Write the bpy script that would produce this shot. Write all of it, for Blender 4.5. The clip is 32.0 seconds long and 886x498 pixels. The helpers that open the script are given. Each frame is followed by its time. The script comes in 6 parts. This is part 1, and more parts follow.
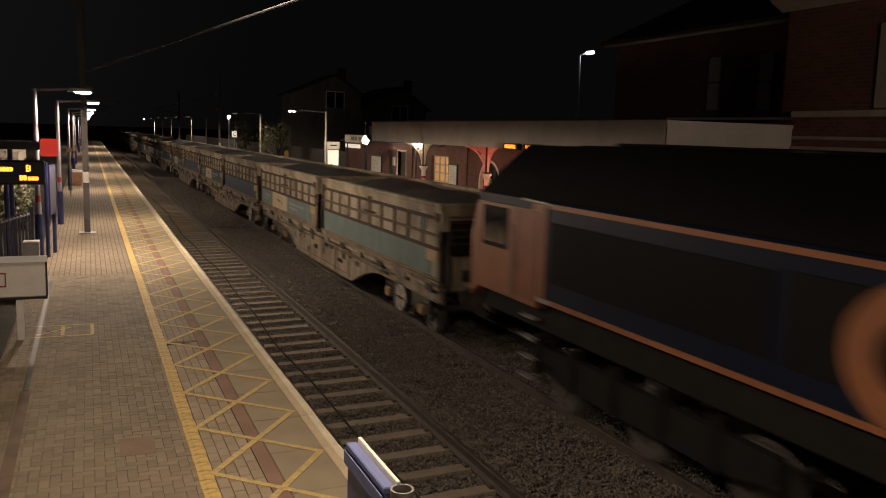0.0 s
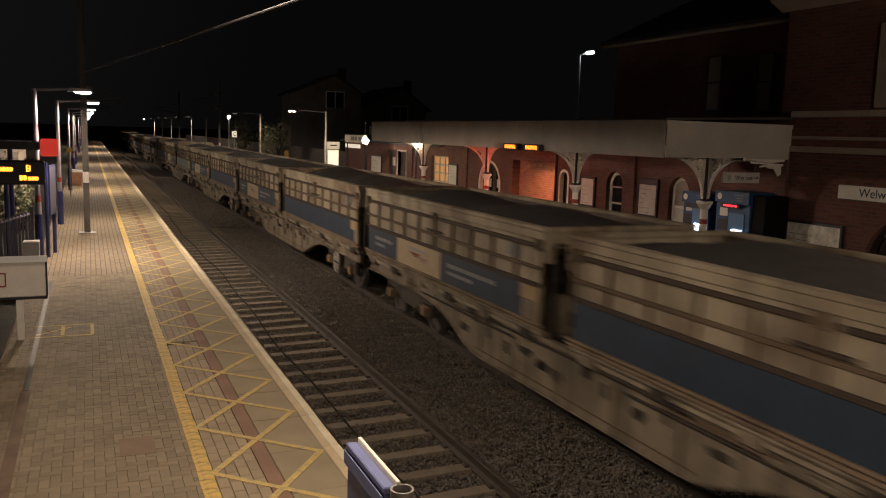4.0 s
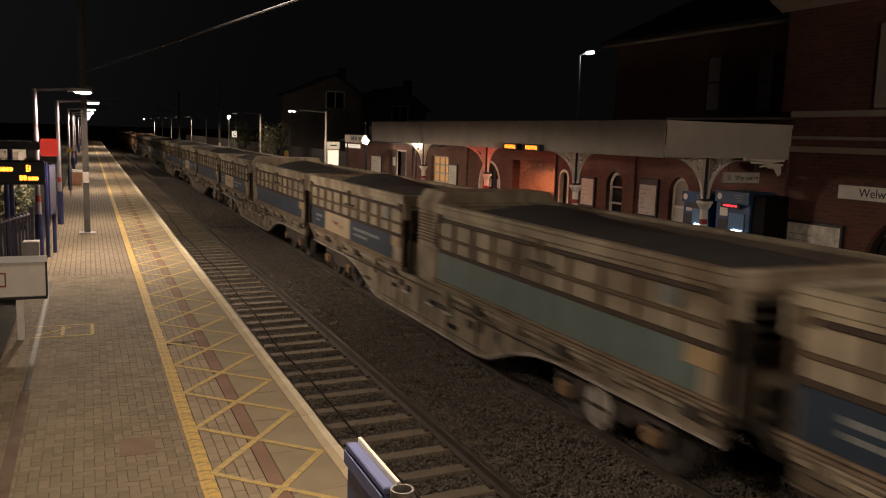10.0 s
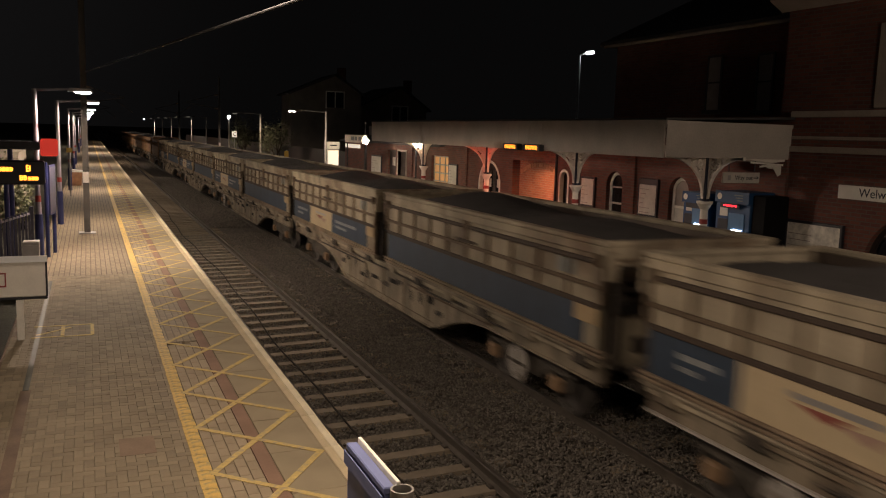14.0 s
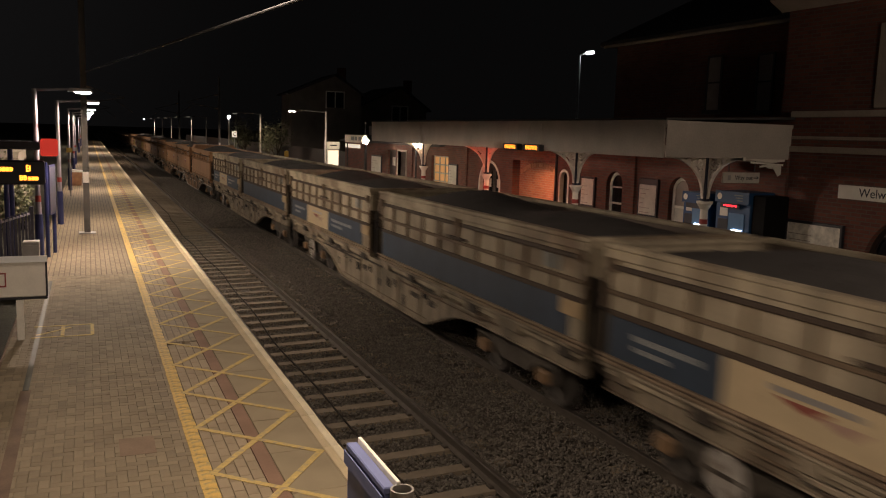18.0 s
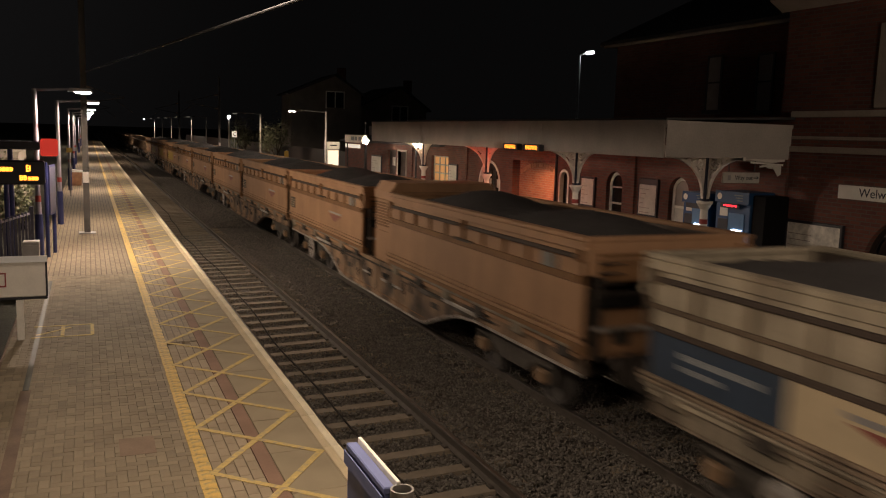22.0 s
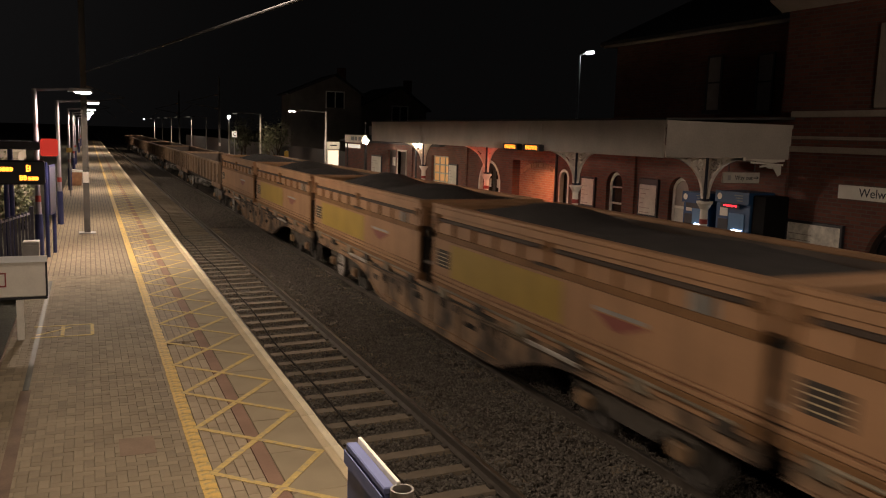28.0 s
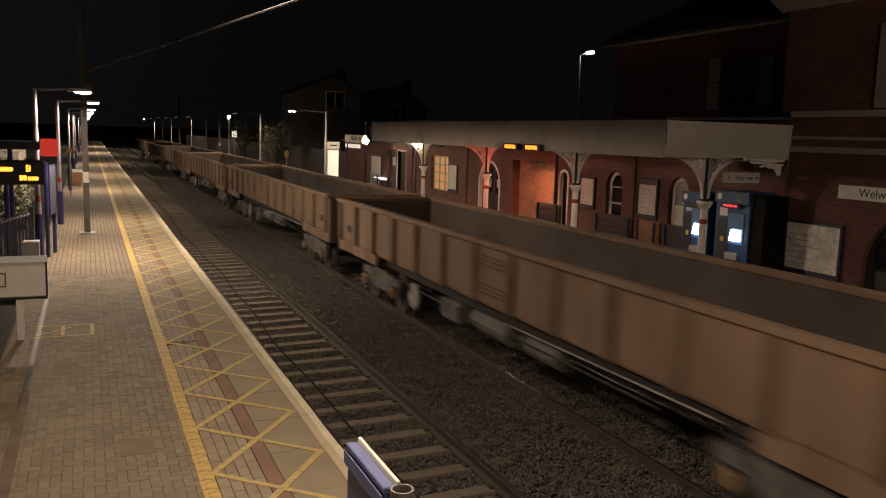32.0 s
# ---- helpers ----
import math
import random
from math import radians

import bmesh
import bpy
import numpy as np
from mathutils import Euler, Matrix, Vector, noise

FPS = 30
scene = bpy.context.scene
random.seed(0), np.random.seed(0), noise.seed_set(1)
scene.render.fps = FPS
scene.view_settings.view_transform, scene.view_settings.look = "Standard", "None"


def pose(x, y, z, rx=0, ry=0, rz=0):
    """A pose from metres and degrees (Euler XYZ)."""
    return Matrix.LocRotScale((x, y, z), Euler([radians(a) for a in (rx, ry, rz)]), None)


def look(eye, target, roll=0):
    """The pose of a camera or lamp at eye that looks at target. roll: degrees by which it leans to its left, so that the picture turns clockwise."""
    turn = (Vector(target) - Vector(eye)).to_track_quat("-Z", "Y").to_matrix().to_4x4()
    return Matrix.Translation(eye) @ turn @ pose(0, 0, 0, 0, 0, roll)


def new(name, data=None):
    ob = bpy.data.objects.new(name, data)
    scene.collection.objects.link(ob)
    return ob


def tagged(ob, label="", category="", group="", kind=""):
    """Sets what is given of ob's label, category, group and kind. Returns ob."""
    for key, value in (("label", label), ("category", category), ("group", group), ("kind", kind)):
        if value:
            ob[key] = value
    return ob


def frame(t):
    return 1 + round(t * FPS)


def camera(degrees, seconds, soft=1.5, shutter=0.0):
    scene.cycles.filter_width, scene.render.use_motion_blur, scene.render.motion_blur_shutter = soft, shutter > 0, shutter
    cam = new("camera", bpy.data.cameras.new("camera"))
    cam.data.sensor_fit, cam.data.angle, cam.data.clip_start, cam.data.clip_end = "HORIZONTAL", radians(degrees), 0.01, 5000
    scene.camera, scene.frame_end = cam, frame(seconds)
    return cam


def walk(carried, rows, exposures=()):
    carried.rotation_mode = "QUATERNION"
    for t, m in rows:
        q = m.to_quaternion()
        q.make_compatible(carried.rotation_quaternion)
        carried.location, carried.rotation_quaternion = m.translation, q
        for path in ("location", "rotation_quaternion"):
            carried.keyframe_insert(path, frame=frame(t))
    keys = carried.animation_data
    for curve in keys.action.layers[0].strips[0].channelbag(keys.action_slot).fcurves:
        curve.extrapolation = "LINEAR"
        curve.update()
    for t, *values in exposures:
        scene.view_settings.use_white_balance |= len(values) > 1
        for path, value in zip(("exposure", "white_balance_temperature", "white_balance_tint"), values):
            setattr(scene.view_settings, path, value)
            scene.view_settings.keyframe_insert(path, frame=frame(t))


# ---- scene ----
# ---- camera ----
cam = camera(56.47, 32.0, soft=1.1, shutter=1.0)
EYE = (-2.19, 0.0, 3.036)
YAW, PITCH = radians(23.347), radians(7.890)
AIM = (EYE[0] + 10 * math.sin(YAW) * math.cos(PITCH), 10 * math.cos(YAW) * math.cos(PITCH), EYE[2] - 10 * math.sin(PITCH))
VIEW = look(EYE, AIM, 1.728)
walk(cam, [(0.0, VIEW), (32.0, VIEW)])
scene.view_settings.exposure = 0.0

# ---- plan: z = 0 is the platform, y runs along the line, x across it ----
RAIL_Z = -0.95
NEAR_RAILS, FAR_RAILS = (0.682, 2.187), (4.264, 5.769)
NEAR_X, FAR_X = 1.435, 5.014
FAR_EDGE = 6.53
WALL_X = 11.15
COLUMN_X, FASCIA_X = 9.40, 8.0

# ---- night sky and lamps ----
world = bpy.data.worlds.new("night")
scene.world = world
world.use_nodes = True
# a faint town glow low in the sky along the line, fading to near black
wn, wl = world.node_tree.nodes, world.node_tree.links.new
way = wn.new("ShaderNodeTexCoord")
lobe = wn.new("ShaderNodeVectorMath")
lobe.operation = "DOT_PRODUCT"
lobe.inputs[1].default_value = Vector((-0.42, 0.88, 0.22)).normalized()
wl(way.outputs["Generated"], lobe.inputs[0])
fade = wn.new("ShaderNodeMapRange")
fade.interpolation_type = "SMOOTHERSTEP"
fade.inputs["From Min"].default_value, fade.inputs["From Max"].default_value = 0.76, 1.02
fade.inputs["To Min"].default_value, fade.inputs["To Max"].default_value = 0.0052, 0.0135
wl(lobe.outputs["Value"], fade.inputs["Value"])
wn["Background"].inputs[0].default_value = (0.44, 0.41, 0.41, 1)
wl(fade.outputs["Result"], wn["Background"].inputs[1])


def lamp(kind, m, power, colour, size=0.3, spread=None, blend=0.06):
    data = bpy.data.lights.new("lamp_light", kind)
    data.energy, data.color = power, colour
    if kind == "AREA":
        data.shape, data.size = "DISK", size
        data.spread = radians(spread or 150)
    elif kind == "SPOT":
        data.spot_size, data.spot_blend, data.shadow_soft_size = radians(spread or 150), blend, size
    else:
        data.shadow_soft_size = size
    ob = new("lamp_light", data)
    ob.matrix_world = m
    return ob


SODIUM = (1.0, 0.78, 0.605)
# the first three are unseen, added to light the near platform and train
# y, x, power, softness of the cut-off
NEAR_LAMPS = ((-12.0, -2.2, 850, 0.7), (-4.0, -2.2, 720, 0.7), (4.4, -1.3, 430, 0.5), (20.5, -2.29, 950, 0.1), (27.4, -1.95, 640, 0.1), (41.5, -2.0, 850, 0.2), (54.0, -2.0, 800, 0.4),
              (68.0, -2.1, 850, 0.4), (96.0, -2.1, 1300, 0.5), (124.0, -2.1, 1300, 0.5))
for y, x, power, soft in NEAR_LAMPS:
    lamp("SPOT", pose(x, y, 3.60), power, SODIUM, 0.12, 179, soft)
# an unseen fill light added over the mid platform, just above the view
lamp("SPOT", pose(-1.2, 9.5, 4.9), 210, SODIUM, 0.12, 179, 0.5)
for y, power in ((39.6, 200), (56.3, 420), (72.0, 420), (96.4, 500), (120.7, 600), (152.0, 900)):
    lamp("SPOT", pose(7.1, y, 3.85), power, SODIUM, 0.12, 179, 0.3)
# unseen lamps added on the far platform to light canopy end and upper walls
for y, power in ((-9.0, 480), (3.0, 330)):
    lamp("POINT", pose(7.3, y, 4.1), power, SODIUM, 0.5)

# ---- materials ----
MATS = {}


def mat(name, colour, rough=0.7, metal=0.0, scale=8.0, vary=0.25, fine=60.0, bump=0.15, dirt=None, dirt_at=0.5, dist=0.01, per=0.0, island=False, spec=0.5, streak=0.0):
    """A surface with variation at two scales, a fine relief and, where dirt is given, patches of that colour."""
    if name in MATS:
        return MATS[name]
    m = bpy.data.materials.new(name)
    m.use_nodes = True
    nt = m.node_tree
    bsdf = nt.nodes["Principled BSDF"]
    add, link = nt.nodes.new, nt.links.new
    co = add("ShaderNodeTexCoord")
    big = add("ShaderNodeTexNoise")
    big.inputs["Scale"].default_value, big.inputs["Detail"].default_value = scale, 4
    small = add("ShaderNodeTexNoise")
    small.inputs["Scale"].default_value, small.inputs["Detail"].default_value = fine, 3
    for n in (big, small):
        link(co.outputs["Object"], n.inputs["Vector"])
    mixn = add("ShaderNodeMath")
    mixn.operation = "MULTIPLY_ADD"
    link(small.outputs["Fac"], mixn.inputs[0])
    mixn.inputs[1].default_value = 0.5
    link(big.outputs["Fac"], mixn.inputs[2])
    if per:
        if island:
            info = add("ShaderNodeNewGeometry").outputs["Random Per Island"]
        else:
            info = add("ShaderNodeObjectInfo").outputs["Random"]
        more = add("ShaderNodeMath")
        more.operation = "MULTIPLY_ADD"
        link(info, more.inputs[0])
        more.inputs[1].default_value = per
        link(mixn.outputs[0], more.inputs[2])
        mixn = more
    ramp = add("ShaderNodeMapRange")
    ramp.inputs["From Min"].default_value, ramp.inputs["From Max"].default_value = 0.45, 1.05 + per
    ramp.inputs["To Min"].default_value, ramp.inputs["To Max"].default_value = 1 - vary, 1 + vary
    link(mixn.outputs[0], ramp.inputs["Value"])
    mul = add("ShaderNodeMix")
    mul.data_type, mul.blend_type = "RGBA", "MULTIPLY"
    mul.inputs["Factor"].default_value = 1.0
    mul.inputs["A"].default_value = (*colour, 1)
    link(ramp.outputs["Result"], mul.inputs["B"])
    out = mul.outputs["Result"]
    if dirt:
        patch = add("ShaderNodeTexNoise")
        patch.inputs["Scale"].default_value, patch.inputs["Detail"].default_value = scale * 0.6, 6
        shift = add("ShaderNodeMapping")
        shift.inputs["Location"].default_value = (3.1, 1.7, 5.3)
        link(co.outputs["Object"], shift.inputs["Vector"])
        link(shift.outputs["Vector"], patch.inputs["Vector"])
        edge = add("ShaderNodeMapRange")
        edge.inputs["From Min"].default_value, edge.inputs["From Max"].default_value = dirt_at, dirt_at + 0.16
        link(patch.outputs["Fac"], edge.inputs["Value"])
        over = add("ShaderNodeMix")
        over.data_type = "RGBA"
        link(edge.outputs["Result"], over.inputs["Factor"])
        link(out, over.inputs["A"])
        over.inputs["B"].default_value = (*dirt, 1)
        out = over.outputs["Result"]
    if streak:
        run = add("ShaderNodeTexNoise")
        run.inputs["Scale"].default_value, run.inputs["Detail"].default_value = 1.0, 5
        stretch = add("ShaderNodeMapping")
        stretch.inputs["Scale"].default_value = (5.0, 5.0, 0.55)
        link(co.outputs["Object"], stretch.inputs["Vector"])
        link(stretch.outputs["Vector"], run.inputs["Vector"])
        fade = add("ShaderNodeMapRange")
        fade.inputs["From Min"].default_value, fade.inputs["From Max"].default_value = 0.36, 0.60
        fade.inputs["To Min"].default_value, fade.inputs["To Max"].default_value = 1 - streak, 1.06
        link(run.outputs["Fac"], fade.inputs["Value"])
        wash = add("ShaderNodeMix")
        wash.data_type, wash.blend_type = "RGBA", "MULTIPLY"
        wash.inputs["Factor"].default_value = 1.0
        link(out, wash.inputs["A"])
        link(fade.outputs["Result"], wash.inputs["B"])
        out = wash.outputs["Result"]
    link(out, bsdf.inputs["Base Color"])
    bsdf.inputs["Roughness"].default_value, bsdf.inputs["Metallic"].default_value = rough, metal
    bsdf.inputs["Specular IOR Level"].default_value = spec
    if bump:
        b = add("ShaderNodeBump")
        b.inputs["Strength"].default_value, b.inputs["Distance"].default_value = bump, dist
        link(mixn.outputs[0], b.inputs["Height"])
        link(b.outputs["Normal"], bsdf.inputs["Normal"])
    MATS[name] = m
    return m


def glow(name, colour, strength):
    m = bpy.data.materials.new(name)
    m.use_nodes = True
    bsdf = m.node_tree.nodes["Principled BSDF"]
    bsdf.inputs["Base Color"].default_value = (*[0.6 * c for c in colour], 1)
    bsdf.inputs["Emission Color"].default_value = (*colour, 1)
    bsdf.inputs["Emission Strength"].default_value = strength
    return m


def brick_mat(name, colours, mortar, flat=False):
    """Courses of brick for walls, or of paving blocks where flat, far from the camera."""
    m = bpy.data.materials.new(name)
    m.use_nodes = True
    nt = m.node_tree
    bsdf = nt.nodes["Principled BSDF"]
    add, link = nt.nodes.new, nt.links.new
    co = add("ShaderNodeTexCoord")
    sep, com = add("ShaderNodeSeparateXYZ"), add("ShaderNodeCombineXYZ")
    link(co.outputs["Object"], sep.inputs[0])
    s = add("ShaderNodeMath")
    link(sep.outputs["X"], s.inputs[0])
    link(sep.outputs["Y"], s.inputs[1])
    link(sep.outputs["X"] if flat else s.outputs[0], com.inputs["Y" if flat else "X"])
    link(sep.outputs["Y" if flat else "Z"], com.inputs["X" if flat else "Y"])
    br = add("ShaderNodeTexBrick")
    link(com.outputs[0], br.inputs["Vector"])
    br.inputs["Scale"].default_value = 1.0
    br.inputs["Brick Width"].default_value, br.inputs["Row Height"].default_value = (0.2, 0.1) if flat else (0.225, 0.075)
    br.inputs["Mortar Size"].default_value = 0.009
    br.inputs["Color1"].default_value, br.inputs["Color2"].default_value = (*colours[0], 1), (*colours[1], 1)
    br.inputs["Mortar"].default_value = (*mortar, 1)
    no = add("ShaderNodeTexNoise")
    no.inputs["Scale"].default_value, no.inputs["Detail"].default_value = 1.3, 5
    link(co.outputs["Object"], no.inputs["Vector"])
    mr = add("ShaderNodeMapRange")
    mr.inputs["To Min"].default_value, mr.inputs["To Max"].default_value = (0.8, 1.2) if flat else (0.5, 1.5)
    link(no.outputs["Fac"], mr.inputs["Value"])
    mx = add("ShaderNodeMix")
    mx.data_type, mx.blend_type = "RGBA", "MULTIPLY"
    mx.inputs["Factor"].default_value = 1.0
    link(br.outputs["Color"], mx.inputs["A"])
    link(mr.outputs["Result"], mx.inputs["B"])
    link(mx.outputs["Result"], bsdf.inputs["Base Color"])
    bsdf.inputs["Roughness"].default_value = 0.85
    bp = add("ShaderNodeBump")
    bp.inputs["Strength"].default_value, bp.inputs["Distance"].default_value, bp.invert = 0.5, 0.01, True
    link(br.outputs["Fac"], bp.inputs["Height"])
    link(bp.outputs["Normal"], bsdf.inputs["Normal"])
    return m


PATCH = mat("patched_block", (0.25, 0.175, 0.115), 0.85, 0, 2.5, 0.3, 80, 0.3)
DRAIN = mat("drain_steel", (0.10, 0.10, 0.08), 0.6, 0.2, 5, 0.25, 60, 0.1)
KERB = mat("kerb_stone", (0.185, 0.125, 0.085), 0.9, 0, 2.5, 0.35, 60, 0.3)
PAVER = mat("paver", (0.265, 0.214, 0.14), 0.85, 0, 1.5, 0.35, 90, 0.3, per=0.5)
PAVER_JOINED = mat("paver_joined", (0.265, 0.214, 0.14), 0.85, 0, 1.5, 0.35, 90, 0.3, per=0.5, island=True)
ROW = mat("pale_block", (0.37, 0.295, 0.195), 0.85, 0, 2.0, 0.25, 100, 0.25, per=0.3, island=True)
SLAB = mat("concrete_slab", (0.345, 0.284, 0.182), 0.85, 0, 2.0, 0.2, 120, 0.25, per=0.2)
BED = mat("sand_joint", (0.17, 0.134, 0.09), 0.95, 0, 3, 0.3, 80, 0.2)
RED_STRIP = mat("red_block", (0.27, 0.165, 0.11), 0.85, 0, 2.5, 0.35, 80, 0.3, per=0.3)
COPING_IN = mat("cream_coping_block", (0.64, 0.525, 0.33), 0.8, 0, 3, 0.2, 60, 0.2, dirt=(0.26, 0.2, 0.13), dirt_at=0.56)
COPING = mat("white_coping", (0.84, 0.74, 0.53), 0.75, 0, 3, 0.18, 60, 0.2, dirt=(0.3, 0.24, 0.16), dirt_at=0.56)
YELLOW = mat("yellow_paint", (0.67, 0.455, 0.12), 0.7, 0, 24, 0.25, 90, 0.3, dirt=(0.36, 0.28, 0.15), dirt_at=0.51, per=0.25)
YELLOW_WORN = mat("worn_yellow_paint", (0.64, 0.48, 0.17), 0.75, 0, 26, 0.2, 90, 0.2, dirt=(0.44, 0.35, 0.22), dirt_at=0.51)
BALLAST = mat("ballast_bed", (0.10, 0.084, 0.066), 0.95, 0, 6, 0.5, 28, 1.0, dist=0.05)
STONE = mat("ballast_stone", (0.140, 0.124, 0.104), 0.9, 0, 20, 0.6, 90, 0.3, per=1.0, island=True)
SLEEPER = mat("concrete_sleeper", (0.215, 0.175, 0.126), 0.9, 0, 5, 0.3, 90, 0.3, per=0.4)
RAIL = mat("rusty_rail", (0.08, 0.066, 0.052), 0.7, 0.3, 4, 0.3, 70, 0.2)
RAIL_TOP = mat("worn_rail_head", (0.30, 0.27, 0.24), 0.35, 0.9, 4, 0.2, 70, 0.05)
BRICK = brick_mat("red_brick", ((0.155, 0.052, 0.035), (0.10, 0.036, 0.028)), (0.105, 0.08, 0.064))
BRICK_WALL = brick_mat("platform_brick", ((0.12, 0.075, 0.05), (0.08, 0.05, 0.038)), (0.10, 0.085, 0.07))
PAVER_FAR = brick_mat("far_paving", ((0.30, 0.237, 0.155), (0.24, 0.188, 0.125)), (0.13, 0.10, 0.07), True)
ROW_FAR = brick_mat("far_pale_blocks", ((0.40, 0.32, 0.21), (0.34, 0.27, 0.18)), (0.24, 0.19, 0.13), True)
CREAM = mat("cream_timber", (0.43, 0.392, 0.342), 0.7, 0, 1.2, 0.2, 30, 0.1, dirt=(0.13, 0.09, 0.065), dirt_at=0.62)
WHITE_PAINT = mat("white_paint", (0.72, 0.68, 0.6), 0.5, 0, 5, 0.1, 50, 0.05)
BLACK_IRON = mat("black_iron", (0.018, 0.018, 0.024), 0.45, 0.0, 8, 0.2, 60, 0.1)
RED_PAINT = mat("red_paint", (0.27, 0.035, 0.03), 0.5, 0, 8, 0.1, 60, 0.05)
POST_PAINT = mat("grey_white_post_paint", (0.235, 0.22, 0.25), 0.5, 0, 5, 0.15, 50, 0.05)
RAIL_PAINT = mat("dark_railing_paint", (0.085, 0.085, 0.12), 0.45, 0, 8, 0.2, 60, 0.05)
BLUE_PAINT = mat("navy_paint", (0.022, 0.028, 0.11), 0.45, 0, 8, 0.15, 60, 0.05)
GREY_METAL = mat("galvanised_steel", (0.36, 0.35, 0.34), 0.5, 0.6, 6, 0.15, 60, 0.05)
SLATE = mat("slate_roof", (0.035, 0.033, 0.034), 0.7, 0, 3, 0.3, 40, 0.3)
DARK_GLASS = mat("dark_glass", (0.012, 0.012, 0.014), 0.08, 0, 3, 0.1, 20, 0.0)
PAPER = mat("poster_paper", (0.55, 0.52, 0.46), 0.5, 0, 6, 0.15, 40, 0.0)
SOIL = mat("soil_and_grass", (0.035, 0.034, 0.018), 0.95, 0, 2, 0.5, 30, 0.6, dist=0.05)
TAR = mat("tarmac", (0.06, 0.054, 0.048), 0.9, 0, 3, 0.3, 120, 0.3)
# train
RUST_TRIM = mat("rusty_trim", (0.115, 0.080, 0.050), 0.85, 0.0, 3, 0.35, 30, 0.2)
RUST_YELLOW = mat("grimy_yellow_trim", (0.19, 0.095, 0.035), 0.8, 0.0, 3, 0.35, 30, 0.2)
BAND_WHITE = mat("worn_white_lettering", (0.24, 0.25, 0.25), 0.6, 0, 4, 0.2, 30, 0.05)
WAGON_CREAM = mat("dusty_wagon_paint", (0.36, 0.305, 0.215), 0.75, 0.0, 1.3, 0.3, 25, 0.15, dirt=(0.16, 0.112, 0.07), dirt_at=0.51, streak=0.4)
WAGON_YELLOW = mat("dusty_yellow_paint", (0.345, 0.192, 0.096), 0.7, 0.0, 1.2, 0.15, 25, 0.12, dirt=(0.24, 0.138, 0.075), dirt_at=0.62, streak=0.12)
WAGON_BRIGHT = mat("fresh_yellow_patch", (0.34, 0.225, 0.03), 0.6, 0, 1.5, 0.15, 30, 0.1)
FALCON_PAINT = mat("faded_yellow_paint", (0.26, 0.168, 0.104), 0.75, 0, 1.0, 0.25, 25, 0.12, dirt=(0.22, 0.135, 0.08), dirt_at=0.56, streak=0.25)
FALCON_END = mat("dark_end_paint", (0.13, 0.088, 0.066), 0.8, 0, 2, 0.35, 25, 0.15, streak=0.4)
# side paint made darker: the shade on the rib flanks is in this colour
FALCON_RIB = mat("shaded_rib_paint", (0.20, 0.128, 0.075), 0.8, 0, 1.5, 0.3, 25, 0.15, streak=0.4)
WHITE_WORN = mat("scuffed_white_paint", (0.42, 0.39, 0.35), 0.5, 0, 7, 0.25, 50, 0.1, dirt=(0.16, 0.13, 0.1), dirt_at=0.5)
BOGIE_GREY = mat("dusty_grey_bogie", (0.16, 0.148, 0.13), 0.7, 0.1, 4, 0.35, 40, 0.2, dirt=(0.06, 0.05, 0.04), dirt_at=0.5)
FALCON_IN = mat("scoured_steel", (0.12, 0.092, 0.075), 0.75, 0.2, 1.0, 0.3, 30, 0.15, dirt=(0.08, 0.06, 0.045), dirt_at=0.5)
STRIPE_BLUE = mat("dark_blue_stripe", (0.022, 0.039, 0.066), 0.6, 0, 2, 0.3, 30, 0.1, dirt=(0.05, 0.052, 0.05), dirt_at=0.64)
TAN_PLATE = mat("ochre_side_plate", (0.38, 0.275, 0.15), 0.7, 0, 4, 0.25, 40, 0.1)
BOGIE_DUST = mat("brown_dusty_bogie", (0.085, 0.073, 0.058), 0.8, 0.1, 4, 0.4, 40, 0.2, dirt=(0.03, 0.026, 0.022), dirt_at=0.52)
PLATE_BLUE = mat("grey_blue_data_plate", (0.17, 0.19, 0.185), 0.6, 0, 9, 0.3, 60, 0.05)
STRIPE_PALE = mat("pale_blue_stripe", (0.12, 0.165, 0.155), 0.65, 0, 2, 0.25, 30, 0.1, dirt=(0.14, 0.15, 0.125), dirt_at=0.58)
PANEL_WHITE = mat("cream_logo_panel", (0.45, 0.36, 0.225), 0.6, 0, 3, 0.12, 30, 0.05)
LEDGE = mat("dark_rust_ledge", (0.05, 0.034, 0.024), 0.85, 0, 3, 0.35, 30, 0.2)
LOGO_FADED = mat("worn_pink_logo", (0.33, 0.22, 0.17), 0.6, 0, 3, 0.15, 30, 0.05)
LOGO_RED = mat("faded_red_logo", (0.21, 0.06, 0.045), 0.6, 0, 3, 0.1, 30, 0.05)
# brake dust on running gear; also painted shade between the hopper ends
GRIME_SHADE = mat("grime_and_shade", (0.045, 0.036, 0.028), 0.85, 0.1, 4, 0.4, 40, 0.3)
LOWER_RAIL = mat("rust_stained_rail", (0.215, 0.158, 0.104), 0.8, 0, 2, 0.3, 30, 0.15, dirt=(0.11, 0.078, 0.05), dirt_at=0.52)
UNDERFRAME = mat("dusty_underframe", (0.265, 0.22, 0.155), 0.8, 0, 1.6, 0.35, 30, 0.2, dirt=(0.12, 0.09, 0.06), dirt_at=0.52, streak=0.45)
YELLOW_UNDER = mat("grimy_yellow_underframe", (0.30, 0.19, 0.11), 0.8, 0, 1.8, 0.35, 30, 0.2, dirt=(0.07, 0.052, 0.036), dirt_at=0.47, streak=0.45)
WHEEL_DARK = mat("dull_wheel_steel", (0.10, 0.09, 0.08), 0.6, 0.3, 5, 0.25, 50, 0.1)
AXLE_TAN = mat("ochre_axle_box", (0.24, 0.15, 0.08), 0.7, 0, 6, 0.25, 50, 0.1)
